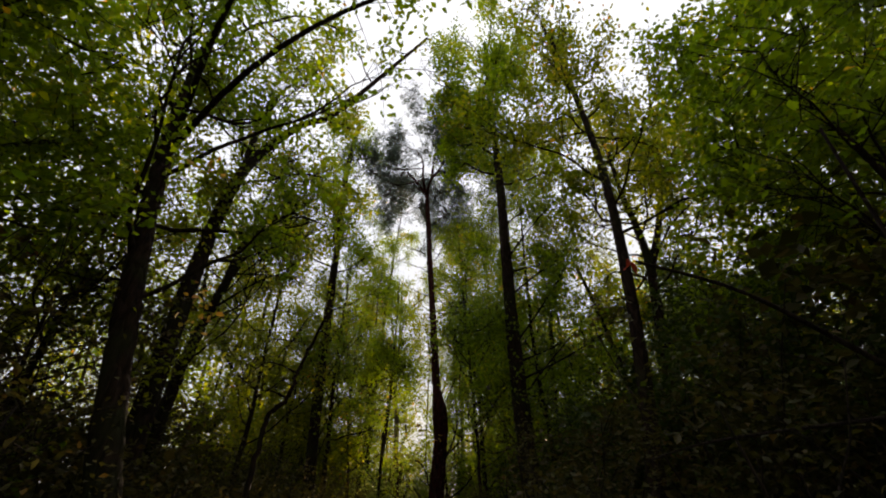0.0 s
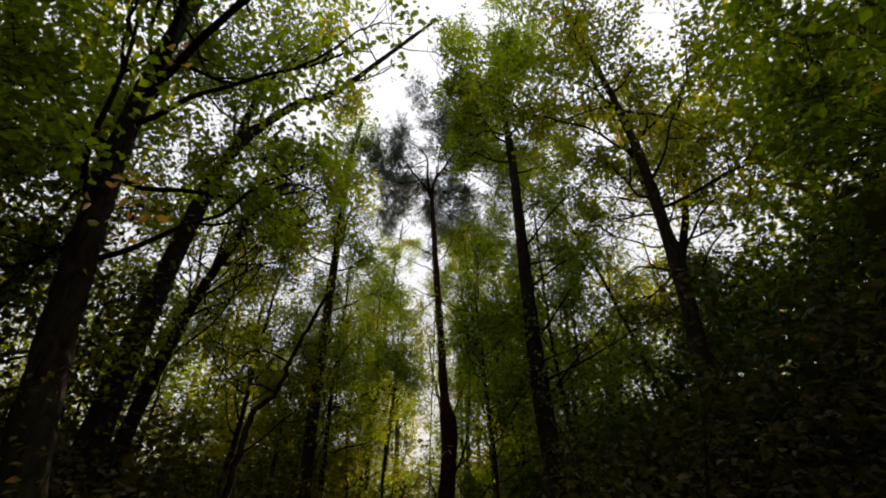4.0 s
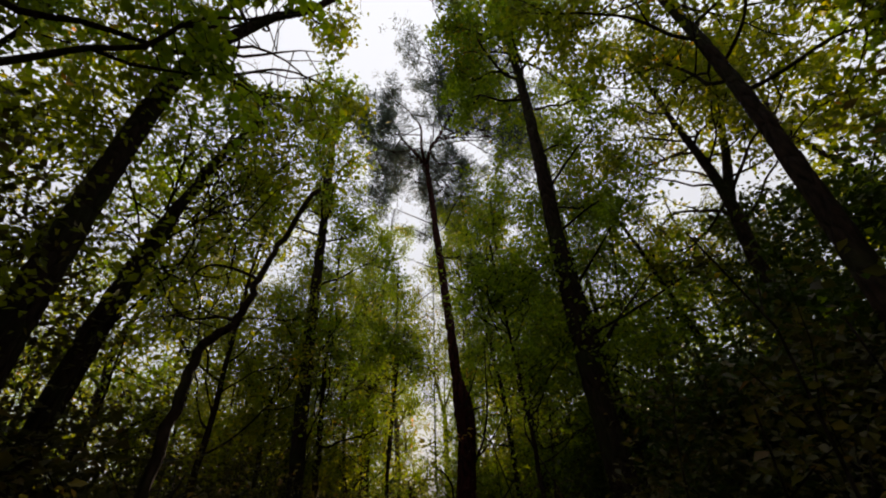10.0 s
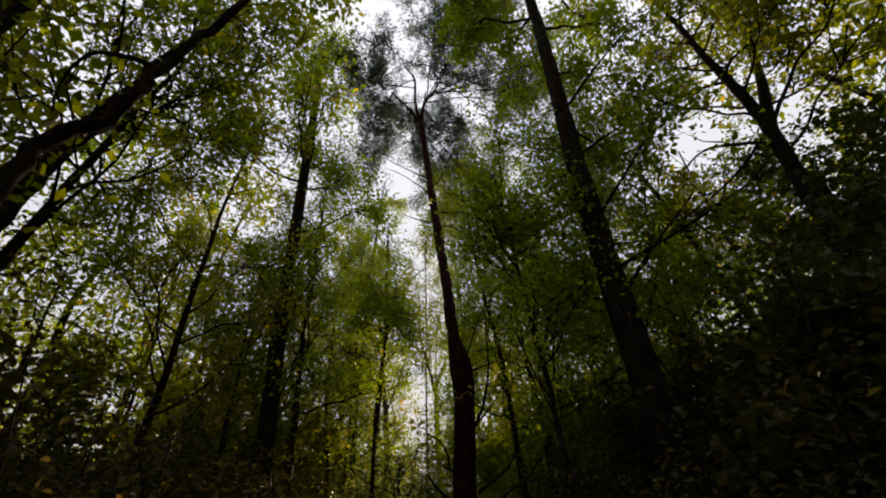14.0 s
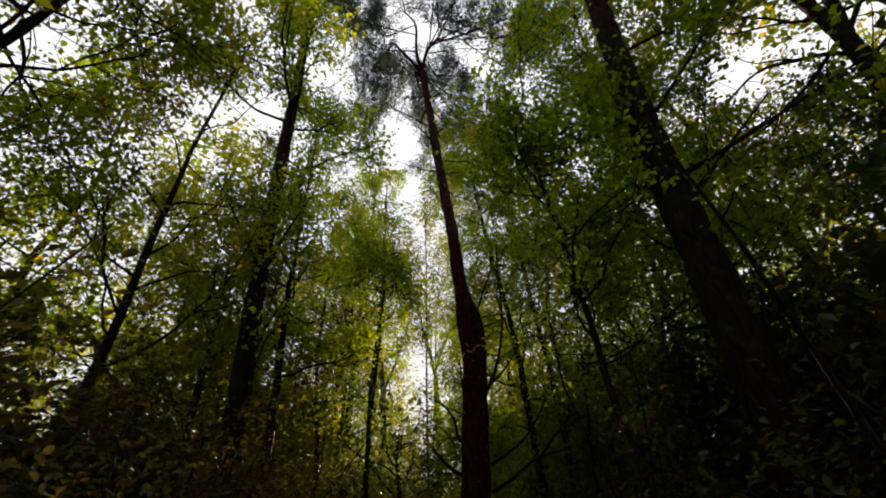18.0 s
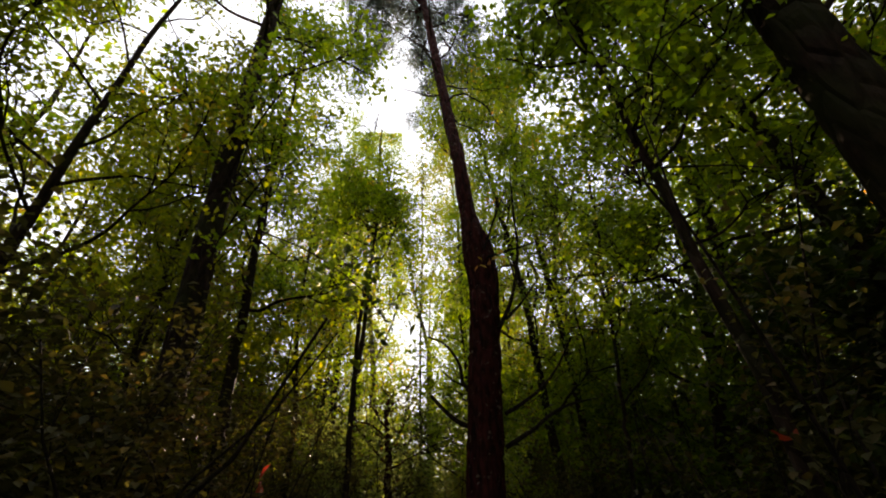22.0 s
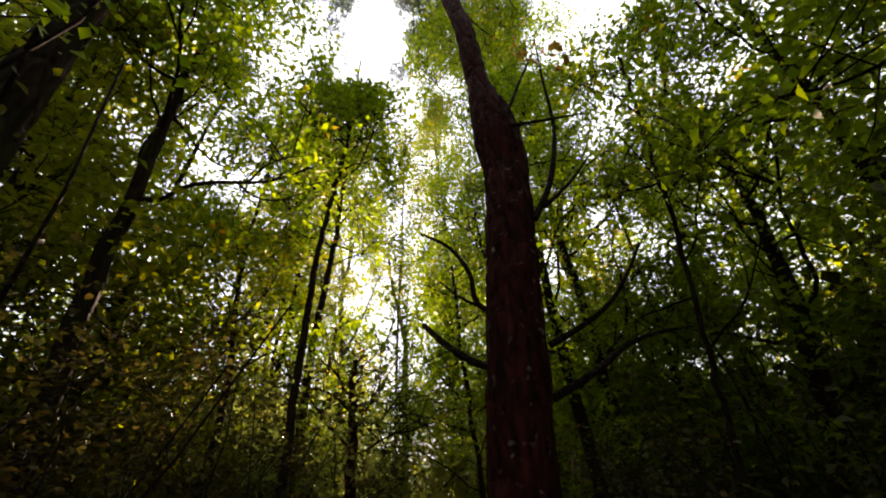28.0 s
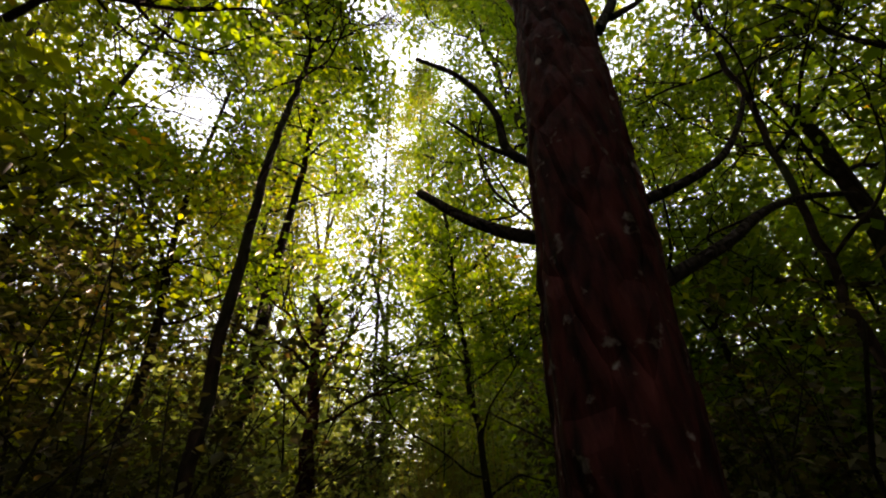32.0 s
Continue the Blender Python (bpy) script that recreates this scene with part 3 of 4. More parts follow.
pine()
tree("slim_tree", "slender dark-barked tree with a green crown", "tree", [(-3.1, 12.2, 0), (-3.33, 12.2, 2), (-3.5, 12.2, 4), (-3.62, 12.2, 6), (-3.7, 12.2, 8), (-3.77, 12.2, 10), (-3.85, 12.2, 12), (-3.95, 12.2, 14.5), (-3.8, 12.3, 17.5)],
     0.175, 0.09, 11, extra=[([(-3.48, 12.2, 3.6), (-3.1, 11.7, 4.3), (-2.6, 11.3, 4.9)], 0.02, 0.006), ([(-3.58, 12.2, 5.2), (-3.1, 11.6, 5.8), (-2.6, 11.2, 6.4)], 0.024, 0.006),
     ([(-3.42, 12.2, 2.9), (-3.2, 11.7, 3.4), (-2.9, 11.3, 4.0)], 0.02, 0.006), ([(-3.64, 12.2, 6.4), (-3.2, 11.8, 7.0), (-2.5, 11.5, 7.4)], 0.024, 0.006), ([(-3.6, 12.2, 5.6), (-3.9, 11.6, 6.2), (-4.1, 11.0, 6.6)], 0.024, 0.006)], limbs=18, limb_from=0.48, limb_len=2.7, leaf_size=0.105, leaves=24, sides=40, relief=0.022)
tree("ivy_oak", "tall dark trunk hung with bright green leaves", "tree", [(1.9, 9.7, 0), (1.8, 9.5, 2), (1.68, 9.3, 4), (1.63, 9.1, 6), (1.62, 8.85, 8), (1.61, 8.6, 10), (1.56, 8.4, 12), (1.52, 8.3, 14), (1.55, 8.3, 17)],
     0.24, 0.05, 12, limbs=24, limb_from=0.62, limb_len=3.0, side_way=(0.1, 0.0, 0.1), leaves=40, clump=0.4, extra=[
         ([(1.68, 9.3, 4.2), (2.3, 9.1, 4.9), (3.0, 8.8, 5.6)], 0.03, 0.008), ([(1.65, 9.15, 5.4), (2.3, 8.8, 6.2), (2.9, 8.3, 7.0)], 0.03, 0.008), ([(1.63, 9.0, 6.6), (2.4, 9.1, 7.3), (3.3, 9.2, 8.0)], 0.03, 0.008),
         ([(1.62, 8.9, 7.6), (2.3, 8.5, 8.4), (3.0, 8.0, 9.0)], 0.03, 0.008), ([(1.64, 9.1, 5.9), (1.9, 9.9, 6.6), (2.2, 10.8, 7.2)], 0.03, 0.008), ([(1.62, 8.8, 8.6), (2.2, 9.2, 9.4), (3.0, 9.6, 10.0)], 0.03, 0.008),
         ([(1.65, 9.2, 5.0), (2.6, 9.9, 5.6), (3.4, 10.6, 6.2)], 0.03, 0.008), ([(1.62, 8.9, 7.2), (2.5, 9.8, 8.0), (3.4, 10.6, 8.6)], 0.03, 0.008), ([(1.66, 9.25, 4.6), (2.6, 8.6, 4.9), (3.6, 8.2, 5.4)], 0.03, 0.008)], sides=40, relief=0.022)
tree("big_oak", "thick leaning oak with rough dark bark", "tree", [(-2.2, 4.4, 0), (-3.04, 4.3, 2), (-3.58, 4.2, 4), (-3.95, 4.1, 6), (-4.13, 4.0, 8), (-4.25, 4.0, 10), (-4.35, 4.0, 13)],
     0.17, 0.06, 13, limbs=20, limb_from=0.3, limb_len=3.0, side_way=(-0.15, 0.3, 0), sides=40, relief=0.022,
     extra=[([(-3.97, 4.1, 6.2), (-2.7, 3.3, 7.0), (-1.3, 2.7, 7.4), (0.1, 2.4, 7.7), (1.3, 2.3, 7.9)], 0.05, 0.012), ([(-3.97, 4.1, 6.6), (-2.9, 2.7, 7.6), (-1.7, 1.9, 8.4), (-0.4, 1.5, 8.8)], 0.045, 0.012)])
tree("arching_tree", "leaning tree whose long bough arches over the path", "tree", [(-4.2, 6.5, 0), (-4.4, 6.5, 2.2), (-4.5, 6.5, 4), (-4.55, 6.5, 6), (-4.5, 6.5, 7.6), (-4.3, 6.5, 8.55), (-3.92, 6.5, 9.25), (-3.4, 6.5, 9.9), (-2.7, 6.5, 10.3), (-1.78, 6.5, 11.75), (-0.46, 6.5, 13.9)],
     0.2, 0.04, 14, sides=30, relief=0.014, limbs=18, limb_from=0.4, limb_len=2.4, leaf=LEAF_OLIVE, extra=[([(-4.38, 6.5, 8.3), (-4.42, 6.5, 9.6), (-4.35, 6.5, 10.4), (-4.1, 6.5, 11.4), (-3.4, 6.5, 12.3)], 0.085, 0.02)])
tree("leaning_tree", "smaller tree leaning towards the path", "tree", [(-4.9, 8.0, 0), (-5.1, 8.0, 2), (-5.13, 8.0, 4), (-5.04, 8.0, 5), (-4.89, 8.0, 6), (-4.66, 8.0, 7), (-4.38, 8.0, 8), (-3.9, 8.0, 8.9)],
     0.14, 0.06, 15, limbs=10, limb_from=0.5, limb_len=2.0, leaves=12)
tree("dark_tree", "dark straight-stemmed tree leaning over the path", "tree", [(2.2, 5.9, 0), (2.6, 5.9, 2), (2.9, 5.9, 4), (3.1, 5.9, 6), (3.18, 5.9, 8), (3.1, 5.9, 10), (2.9, 5.9, 13)],
     0.135, 0.05, 16, sides=30, relief=0.014, limbs=18, limb_from=0.5, limb_len=2.7, leaf=LEAF_OLIVE, side_way=(0.1, 0, 0.2), leaves=26)
tree("forked_tree", "forked tree with two long stems and olive leaves", "tree", [(4.5, 9.2, 0), (4.75, 9.2, 2), (4.98, 9.2, 4), (5.2, 9.2, 6), (5.42, 9.2, 7.7), (5.4, 9.2, 9), (5.32, 9.2, 10), (5.3, 9.2, 11.5), (5.2, 9.2, 13.5)],
     0.2, 0.04, 17, sides=30, relief=0.016, limbs=26, limb_from=0.42, limb_len=2.8, leaves=36, twigs_per_m=8, leaf=LEAF_OLIVE, extra=[([(5.38, 9.2, 7.4), (5.68, 9.2, 8.1), (6.06, 9.2, 9), (6.41, 9.2, 10), (6.72, 9.2, 11), (7.0, 9.2, 12.2), (7.2, 9.2, 14)], 0.12, 0.03)])
SMALL = "small tree in the thicket beside the path"
DENSE = "densely leaved tree in the thicket beside the path"
SPARSE = ("thin sapling with a crooked bare stem", "small crooked tree beside the path", "slender tree beyond the pine")
for k, (nm, label, pts, r0, n, f, ll, lf) in enumerate([
    ("thin_tree", "thin dark tree beside a slender one", [(-3.09, 13.4, 0), (-3.28, 13.4, 2), (-3.41, 13.4, 4), (-3.49, 13.4, 6), (-3.52, 13.4, 8), (-3.5, 13.4, 11.5)], 0.11, 12, 0.4, 1.9, LEAF_GREEN),
    ("sapling", "thin sapling with a crooked bare stem", [(1.4, 13.7, 0), (1.7, 13.6, 2), (1.8, 13.52, 3), (1.92, 13.45, 4), (2.02, 13.4, 5), (2.2, 13.4, 6.5), (2.3, 13.4, 7.5)], 0.03, 12, 0.3, 1.7, LEAF_GREEN),
    ("tree", "slender tree with bright green leaves", [(2.9, 14.3, 0), (3.4, 14.3, 2), (3.95, 14.3, 4), (4.15, 14.3, 5.5), (4.25, 14.3, 7), (4.4, 14.3, 11)], 0.16, 16, 0.25, 2.7, LEAF_GREEN),
    ("tree", "slim pale tree with bright green leaves", [(-1.75, 14.6, 0), (-1.93, 14.6, 2), (-1.95, 14.6, 4), (-1.9, 14.6, 5), (-1.82, 14.6, 6), (-1.76, 14.6, 6.8), (-1.78, 14.6, 7.6)], 0.048, 18, 0.6, 1.2, LEAF_GREEN),
    ("tree", "thin leaning tree with sparse leaves", [(5.35, 11.4, 0), (5.2, 11.4, 4), (4.94, 11.4, 6), (4.56, 11.4, 8), (4.32, 11.4, 9), (4.05, 11.4, 10), (3.7, 11.4, 11.2)], 0.09, 12, 0.4, 1.9, LEAF_OLIVE),
    ("tree", "thin upright tree with green leaves", [(2.9, 12.4, 0), (3.15, 12.4, 4), (3.31, 12.4, 6), (3.47, 12.4, 8), (3.55, 12.4, 10)], 0.1, 14, 0.25, 2.0, LEAF_GREEN),
    ("tree", "small crooked tree beside the path", [(-2.5, 5.85, 0), (-2.4, 5.85, 1.5), (-2.36, 5.85, 2.5), (-2.34, 5.85, 3.0), (-2.12, 5.85, 3.27), (-2.06, 5.85, 3.6), (-1.95, 5.85, 4.05), (-1.72, 5.85, 4.6)], 0.045, 8, 0.45, 1.3, LEAF_OLIVE),
    ("tree", DENSE, [(2.6, 10.4, 0), (2.5, 10.4, 3), (2.4, 10.5, 6), (2.5, 10.6, 9), (2.6, 10.6, 12.5)], 0.08, 24, 0.25, 2.0, LEAF_GREEN),
    ("tree", DENSE, [(1.5, 15.6, 0), (1.4, 15.6, 3), (1.3, 15.7, 6), (1.0, 15.8, 9), (0.8, 15.9, 12), (0.7, 15.9, 15)], 0.1, 32, 0.2, 2.3, LEAF_GREEN),
    ("tree", DENSE, [(2.3, 16.4, 0), (2.3, 16.4, 4), (2.1, 16.4, 8), (2.0, 16.4, 12), (1.9, 16.3, 14.5)], 0.1, 30, 0.35, 2.6, LEAF_GREEN),
    ("tree", SMALL, [(4.7, 2.8, 0), (4.6, 2.9, 3), (4.4, 3.0, 5), (4.2, 3.1, 8)], 0.07, 16, 0.3, 2.4, LEAF_GREEN),
    ("tree", SMALL, [(7.4, 4.0, 0), (7.4, 4.1, 3), (7.5, 4.2, 6), (7.5, 4.3, 10)], 0.08, 15, 0.3, 2.4, LEAF_OLIVE),
    ("tree", SMALL, [(-5.6, 8.6, 0), (-5.5, 8.6, 4), (-5.2, 8.8, 8), (-4.8, 9.2, 12.5)], 0.1, 24, 0.4, 2.8, LEAF_OLIVE),
    ("tree", SMALL, [(-5.2, 11.6, 0), (-5.1, 11.6, 4), (-5.2, 11.7, 8), (-5.0, 11.8, 12)], 0.09, 22, 0.3, 2.6, LEAF_OLIVE),
    ("tree", SMALL, [(-6.2, 2.6, 0), (-6.1, 2.6, 3), (-6.2, 2.7, 6), (-6.3, 2.8, 10)], 0.08, 15, 0.25, 2.6, LEAF_GREEN),
    ("tree", SMALL, [(-5.0, 16.3, 0), (-5.0, 16.3, 4), (-4.9, 16.3, 8), (-4.7, 16.4, 11.5)], 0.08, 20, 0.3, 2.4, LEAF_OLIVE),
    ("tree", SMALL, [(-3.4, 16.6, 0), (-3.3, 16.6, 3), (-3.6, 16.7, 6), (-3.6, 16.8, 9.5)], 0.08, 15, 0.4, 1.7, LEAF_GREEN),
    ("tree", SMALL, [(2.9, 17.6, 0), (2.8, 17.6, 3), (2.9, 17.7, 6), (2.7, 17.8, 11)], 0.08, 16, 0.2, 2.4, LEAF_OLIVE),
    ("tree", SMALL, [(5.2, 1.2, 0), (5.1, 1.2, 3), (5.0, 1.3, 6), (4.9, 1.4, 10)], 0.08, 14, 0.3, 2.3, LEAF_GREEN),
    ("tree", "narrow green tree beyond the pine", [(-2.3, 16.2, 0), (-2.11, 16.2, 4), (-2.02, 16.2, 6), (-1.97, 16.2, 8), (-1.95, 16.2, 11.5)], 0.07, 26, 0.4, 1.0, LEAF_GREEN),
    ("tree", "slender tree beyond the pine", [(-0.8, 21.4, 0), (-0.8, 21.4, 5), (-0.7, 21.4, 10), (-0.6, 21.4, 15.5)], 0.05, 24, 0.5, 1.7, LEAF_OLIVE),
    ("tree", "narrow green tree beyond the pine", [(0.7, 20.5, 0), (0.7, 20.5, 4), (0.6, 20.5, 8), (0.7, 20.5, 12)], 0.09, 16, 0.3, 1.7, LEAF_GREEN),
    ("tree", "thin olive tree at the end of the path", [(-4.0, 21.5, 0), (-4.0, 21.5, 4), (-4.1, 21.5, 8), (-4.0, 21.5, 13)], 0.1, 16, 0.3, 2.3, LEAF_OLIVE),
    ("tree", "bushy young tree close behind the pine", [(0.25, 16.3, 0), (0.2, 16.3, 2), (0.1, 16.3, 3.5), (0.0, 16.3, 5.5)], 0.05, 14, 0.3, 1.5, LEAF_GREEN),
    ("tree", "slender tree beyond the pine", [(2.2, 21.5, 0), (2.1, 21.5, 4), (2.3, 21.5, 8), (2.2, 21.5, 14)], 0.09, 16, 0.3, 2.2, LEAF_OLIVE),
    ("tree", "slender tree beyond the pine", [(-3.4, 19.4, 0), (-3.4, 19.4, 4), (-3.3, 19.4, 8), (-3.4, 19.4, 13)], 0.09, 16, 0.5, 2.0, LEAF_OLIVE),
    ("tree", SMALL, [(-5.4, 5.4, 0), (-5.4, 5.4, 3), (-5.5, 5.4, 6), (-5.4, 5.4, 9)], 0.07, 15, 0.2, 2.3, LEAF_OLIVE),
    ("tree", SMALL, [(-4.7, 13.6, 0), (-4.7, 13.6, 2), (-4.8, 13.6, 4), (-4.7, 13.6, 6.5)], 0.06, 15, 0.15, 1.8, LEAF_OLIVE),
    ("tree", SMALL, [(3.1, 15.9, 0), (3.1, 15.9, 2), (3.2, 15.9, 4), (3.2, 15.9, 7.5)], 0.06, 16, 0.15, 1.9, LEAF_GREEN),
    ("tree", SMALL, [(5.6, 17.0, 0), (5.6, 17, 2), (5.5, 17, 5), (5.6, 17, 9)], 0.07, 16, 0.15, 2.3, LEAF_GREEN),
    ("tree", "leafy young tree between the oak and the pine", [(0.9, 10.0, 0), (0.8, 10, 2.5), (0.7, 10, 4.5), (0.55, 10, 7.2)], 0.05, 24, 0.4, 1.6, LEAF_GREEN),
    ("tree", SMALL, [(2.7, 7.8, 0), (2.7, 7.8, 1.2), (2.7, 7.8, 2.2), (2.7, 7.8, 3.1)], 0.05, 14, 0.2, 1.0, LEAF_DARK_SHADED),
    ("tree", "tall light green tree beyond the pine", [(-3.6, 22.6, 0), (-3.7, 22.6, 6), (-3.5, 22.6, 12), (-3.2, 22.6, 17), (-2.9, 22.6, 20.5)], 0.16, 28, 0.5, 2.0, LEAF_GREEN),
    ("tree", "tall light green tree beyond the pine", [(1.0, 23.4, 0), (1.0, 23.4, 6), (1.1, 23.4, 12), (0.9, 23.4, 17), (1.0, 23.4, 19)], 0.15, 28, 0.35, 2.1, LEAF_OLIVE),
    ("tree", "tall light green tree beyond the pine", [(-4.6, 24.4, 0), (-4.6, 24.4, 6), (-4.5, 24.4, 12), (-4.6, 24.4, 18)], 0.15, 26, 0.35, 2.2, LEAF_OLIVE),
    ("tree", SMALL, [(-4.9, 1.8, 0), (-4.9, 1.8, 3), (-4.8, 1.9, 6), (-4.7, 2.0, 9)], 0.08, 22, 0.3, 2.4, LEAF_GREEN),
    ("tree", SMALL, [(5.7, 4.4, 0), (5.7, 4.4, 3), (5.6, 4.4, 5), (5.6, 4.5, 8)], 0.08, 20, 0.25, 2.3, LEAF_GREEN),
    ("tree", SMALL, [(6.9, 12.6, 0), (6.8, 12.6, 3), (6.7, 12.6, 6), (6.8, 12.6, 11)], 0.1, 15, 0.25, 2.6, LEAF_OLIVE),
]):
    tree(nm, label, "tree", pts, r0, 0.02, 118 + k, limbs=n, limb_from=f, limb_len=ll, leaf=lf, leaf_size=0.084 if 9.5 < pts[0][1] < 18 else 0.098,
         leaves=12 if label in SPARSE else 33, clump=0.34 if label == DENSE else 0.4 if 9.5 < pts[0][1] < 18 else 0.42)

DARK = "small tree in the undergrowth, leaves coloured as in shade"
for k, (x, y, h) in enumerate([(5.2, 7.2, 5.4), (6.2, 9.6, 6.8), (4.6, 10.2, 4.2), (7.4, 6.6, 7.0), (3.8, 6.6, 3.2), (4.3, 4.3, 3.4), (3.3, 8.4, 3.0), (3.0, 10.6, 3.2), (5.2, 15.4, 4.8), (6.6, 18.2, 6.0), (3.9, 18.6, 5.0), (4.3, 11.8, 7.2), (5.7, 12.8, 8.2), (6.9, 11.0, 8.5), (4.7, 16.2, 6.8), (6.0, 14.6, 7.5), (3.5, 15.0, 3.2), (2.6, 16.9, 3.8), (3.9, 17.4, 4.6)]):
    # farther trees get the lit leaf colour, nearer ones the shaded copy
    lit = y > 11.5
    tree("small_tree", "small leafy green tree in the undergrowth" if lit else DARK, "tree", [(x, y, 0), (x + 0.1, y, h * 0.4), (x, y + 0.1, h * 0.7), (x - 0.1, y, h)], 0.06, 0.015, 500 + k, limbs=12, limb_from=0.12, limb_len=1.9, leaf=LEAF_GREEN if lit else LEAF_DARK_SHADED, leaf_size=0.125 if lit else 0.115, twigs_per_m=7, leaves=22 if lit else 46, group="shaded small trees", forks=1, thin=2, clump=0.34 if lit else 0.24)
for k, (x, y, h) in enumerate([(-4.9, 4.7, 4.4), (-5.7, 7.1, 5.4), (-6.8, 8.8, 5.0)]):
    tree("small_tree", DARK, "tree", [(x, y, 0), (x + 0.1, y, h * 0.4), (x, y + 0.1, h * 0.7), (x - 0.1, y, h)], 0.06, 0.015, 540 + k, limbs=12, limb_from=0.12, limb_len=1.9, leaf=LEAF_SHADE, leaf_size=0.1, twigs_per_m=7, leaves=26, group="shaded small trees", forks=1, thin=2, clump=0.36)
for k, (x, y, h) in enumerate([(-5.6, 15.6, 5.6), (-4.4, 17.6, 5.2), (-6.8, 10.8, 6.0), (-5.3, 17.6, 7.0), (-6.6, 15.4, 7.5), (-7.6, 14.6, 10.5), (-4.7, 15.2, 6.5), (-4.9, 13.7, 7.5), (-5.9, 18.8, 9.5), (-7.4, 17.2, 11.5), (-8.8, 16.2, 12.0)]):
    tree("small_tree", "small airy tree with olive brown leaves", "tree", [(x, y, 0), (x + 0.1, y, h * 0.4), (x, y + 0.1, h * 0.7), (x - 0.1, y, h)], 0.06, 0.015, 560 + k, limbs=13, limb_from=0.15, limb_len=2.1, leaf=LEAF_OLIVE, leaf_size=0.115, twigs_per_m=7, leaves=19, group="airy small trees", forks=1, thin=2, clump=0.37)

tree("young_pine", "small tree with a red-brown trunk and bushy top", "tree", [(-1.4, 15.5, 0), (-1.42, 15.5, 1.4), (-1.44, 15.5, 2.6), (-1.46, 15.5, 3.5)], 0.1, 0.03, 640, limbs=12, limb_from=0.6, limb_len=1.1, bark=BARK_PINE, leaf=LEAF_GREEN, leaf_size=0.085, leaves=20, sides=18)

# ---- the wood behind: a few trees, copied and turned ----
models = []
for k, (h, leafm, barkm) in enumerate([(15, LEAF_GREEN, BARK), (14, LEAF_OLIVE, BARK_PALE), (17, LEAF_GREEN, BARK_PALE), (12, LEAF_OLIVE, BARK), (16, LEAF_OLIVE, BARK)]):
    g = np.random.default_rng(40 + k)
    pts = [(0, 0, 0)] + [(g.normal(0, 0.12) * z / 4, g.normal(0, 0.12) * z / 4, z) for z in np.linspace(h * 0.2, h, 6)]
    models.append(tree("woodland_tree", "slender woodland tree among many others", "tree", [(x + 300 + 30 * k, y + 300, z) for x, y, z in pts], 0.16, 0.03, 50 + k, limbs=15, limb_from=0.25, limb_len=3.2,
                       leaf=leafm, bark=barkm, leaf_size=0.22, twigs_per_m=5, leaves=13, twig_len=1.0, spread=0.25, group="woodland trees", clear=False, sides=8, forks=1, thin=3))
g = random.Random(5)
spots = []
for k in range(6000):
    y = g.uniform(-6, 38)
    x = g.uniform(-1, 1) * (9 + 0.75 * max(y, 0))
    near = abs(x - float(lane_x(y)))
    if near < (6.3 if y < 17 else 3.6 + 0.03 * (y - 17)) or (y < 15 and abs(x) < 6.8):
        continue
    if any((x - a) ** 2 + (y - b) ** 2 < 3.3 ** 2 for a, b in spots):
        continue
    spots.append((x, y))
    if len(spots) >= 50:
        break
spots += [(-4.6, 35.5), (-3.4, 38.0), (5.0, 34.5), (6.4, 38.0), (-4.4, 41.0)]
# Unseen trees behind and beside the start, added to hold off skylight.
spots += [(5.4, -4.4), (-4.6, -3.8), (0.6, -6.5), (-8.4, -1.6), (9.0, -1.4)] + [(-11 + 4.2 * k, -7.5 - 3.2 * (k % 3)) for k in range(6)] + [(-12 + 4.6 * k, -13.0 - 2.5 * (k % 2)) for k in range(6)] + [(-6.6, -4.6), (-2.2, -4.4), (2.9, -4.6), (-9.6, 1.6), (8.6, 1.2), (11.2, 4.6), (-12.0, 4.4), (-0.8, -9.2), (3.8, -9.8), (7.4, -7.4), (-5.6, -9.4), (10.4, -4.6)]
for k, (x, y) in enumerate(spots):
    c = pose(x, y, 0, 0, 0, g.uniform(0, 360))
    if k < 5:
        models[k].matrix_basis = c
    else:
        copy_thing(models[k % 5], c)
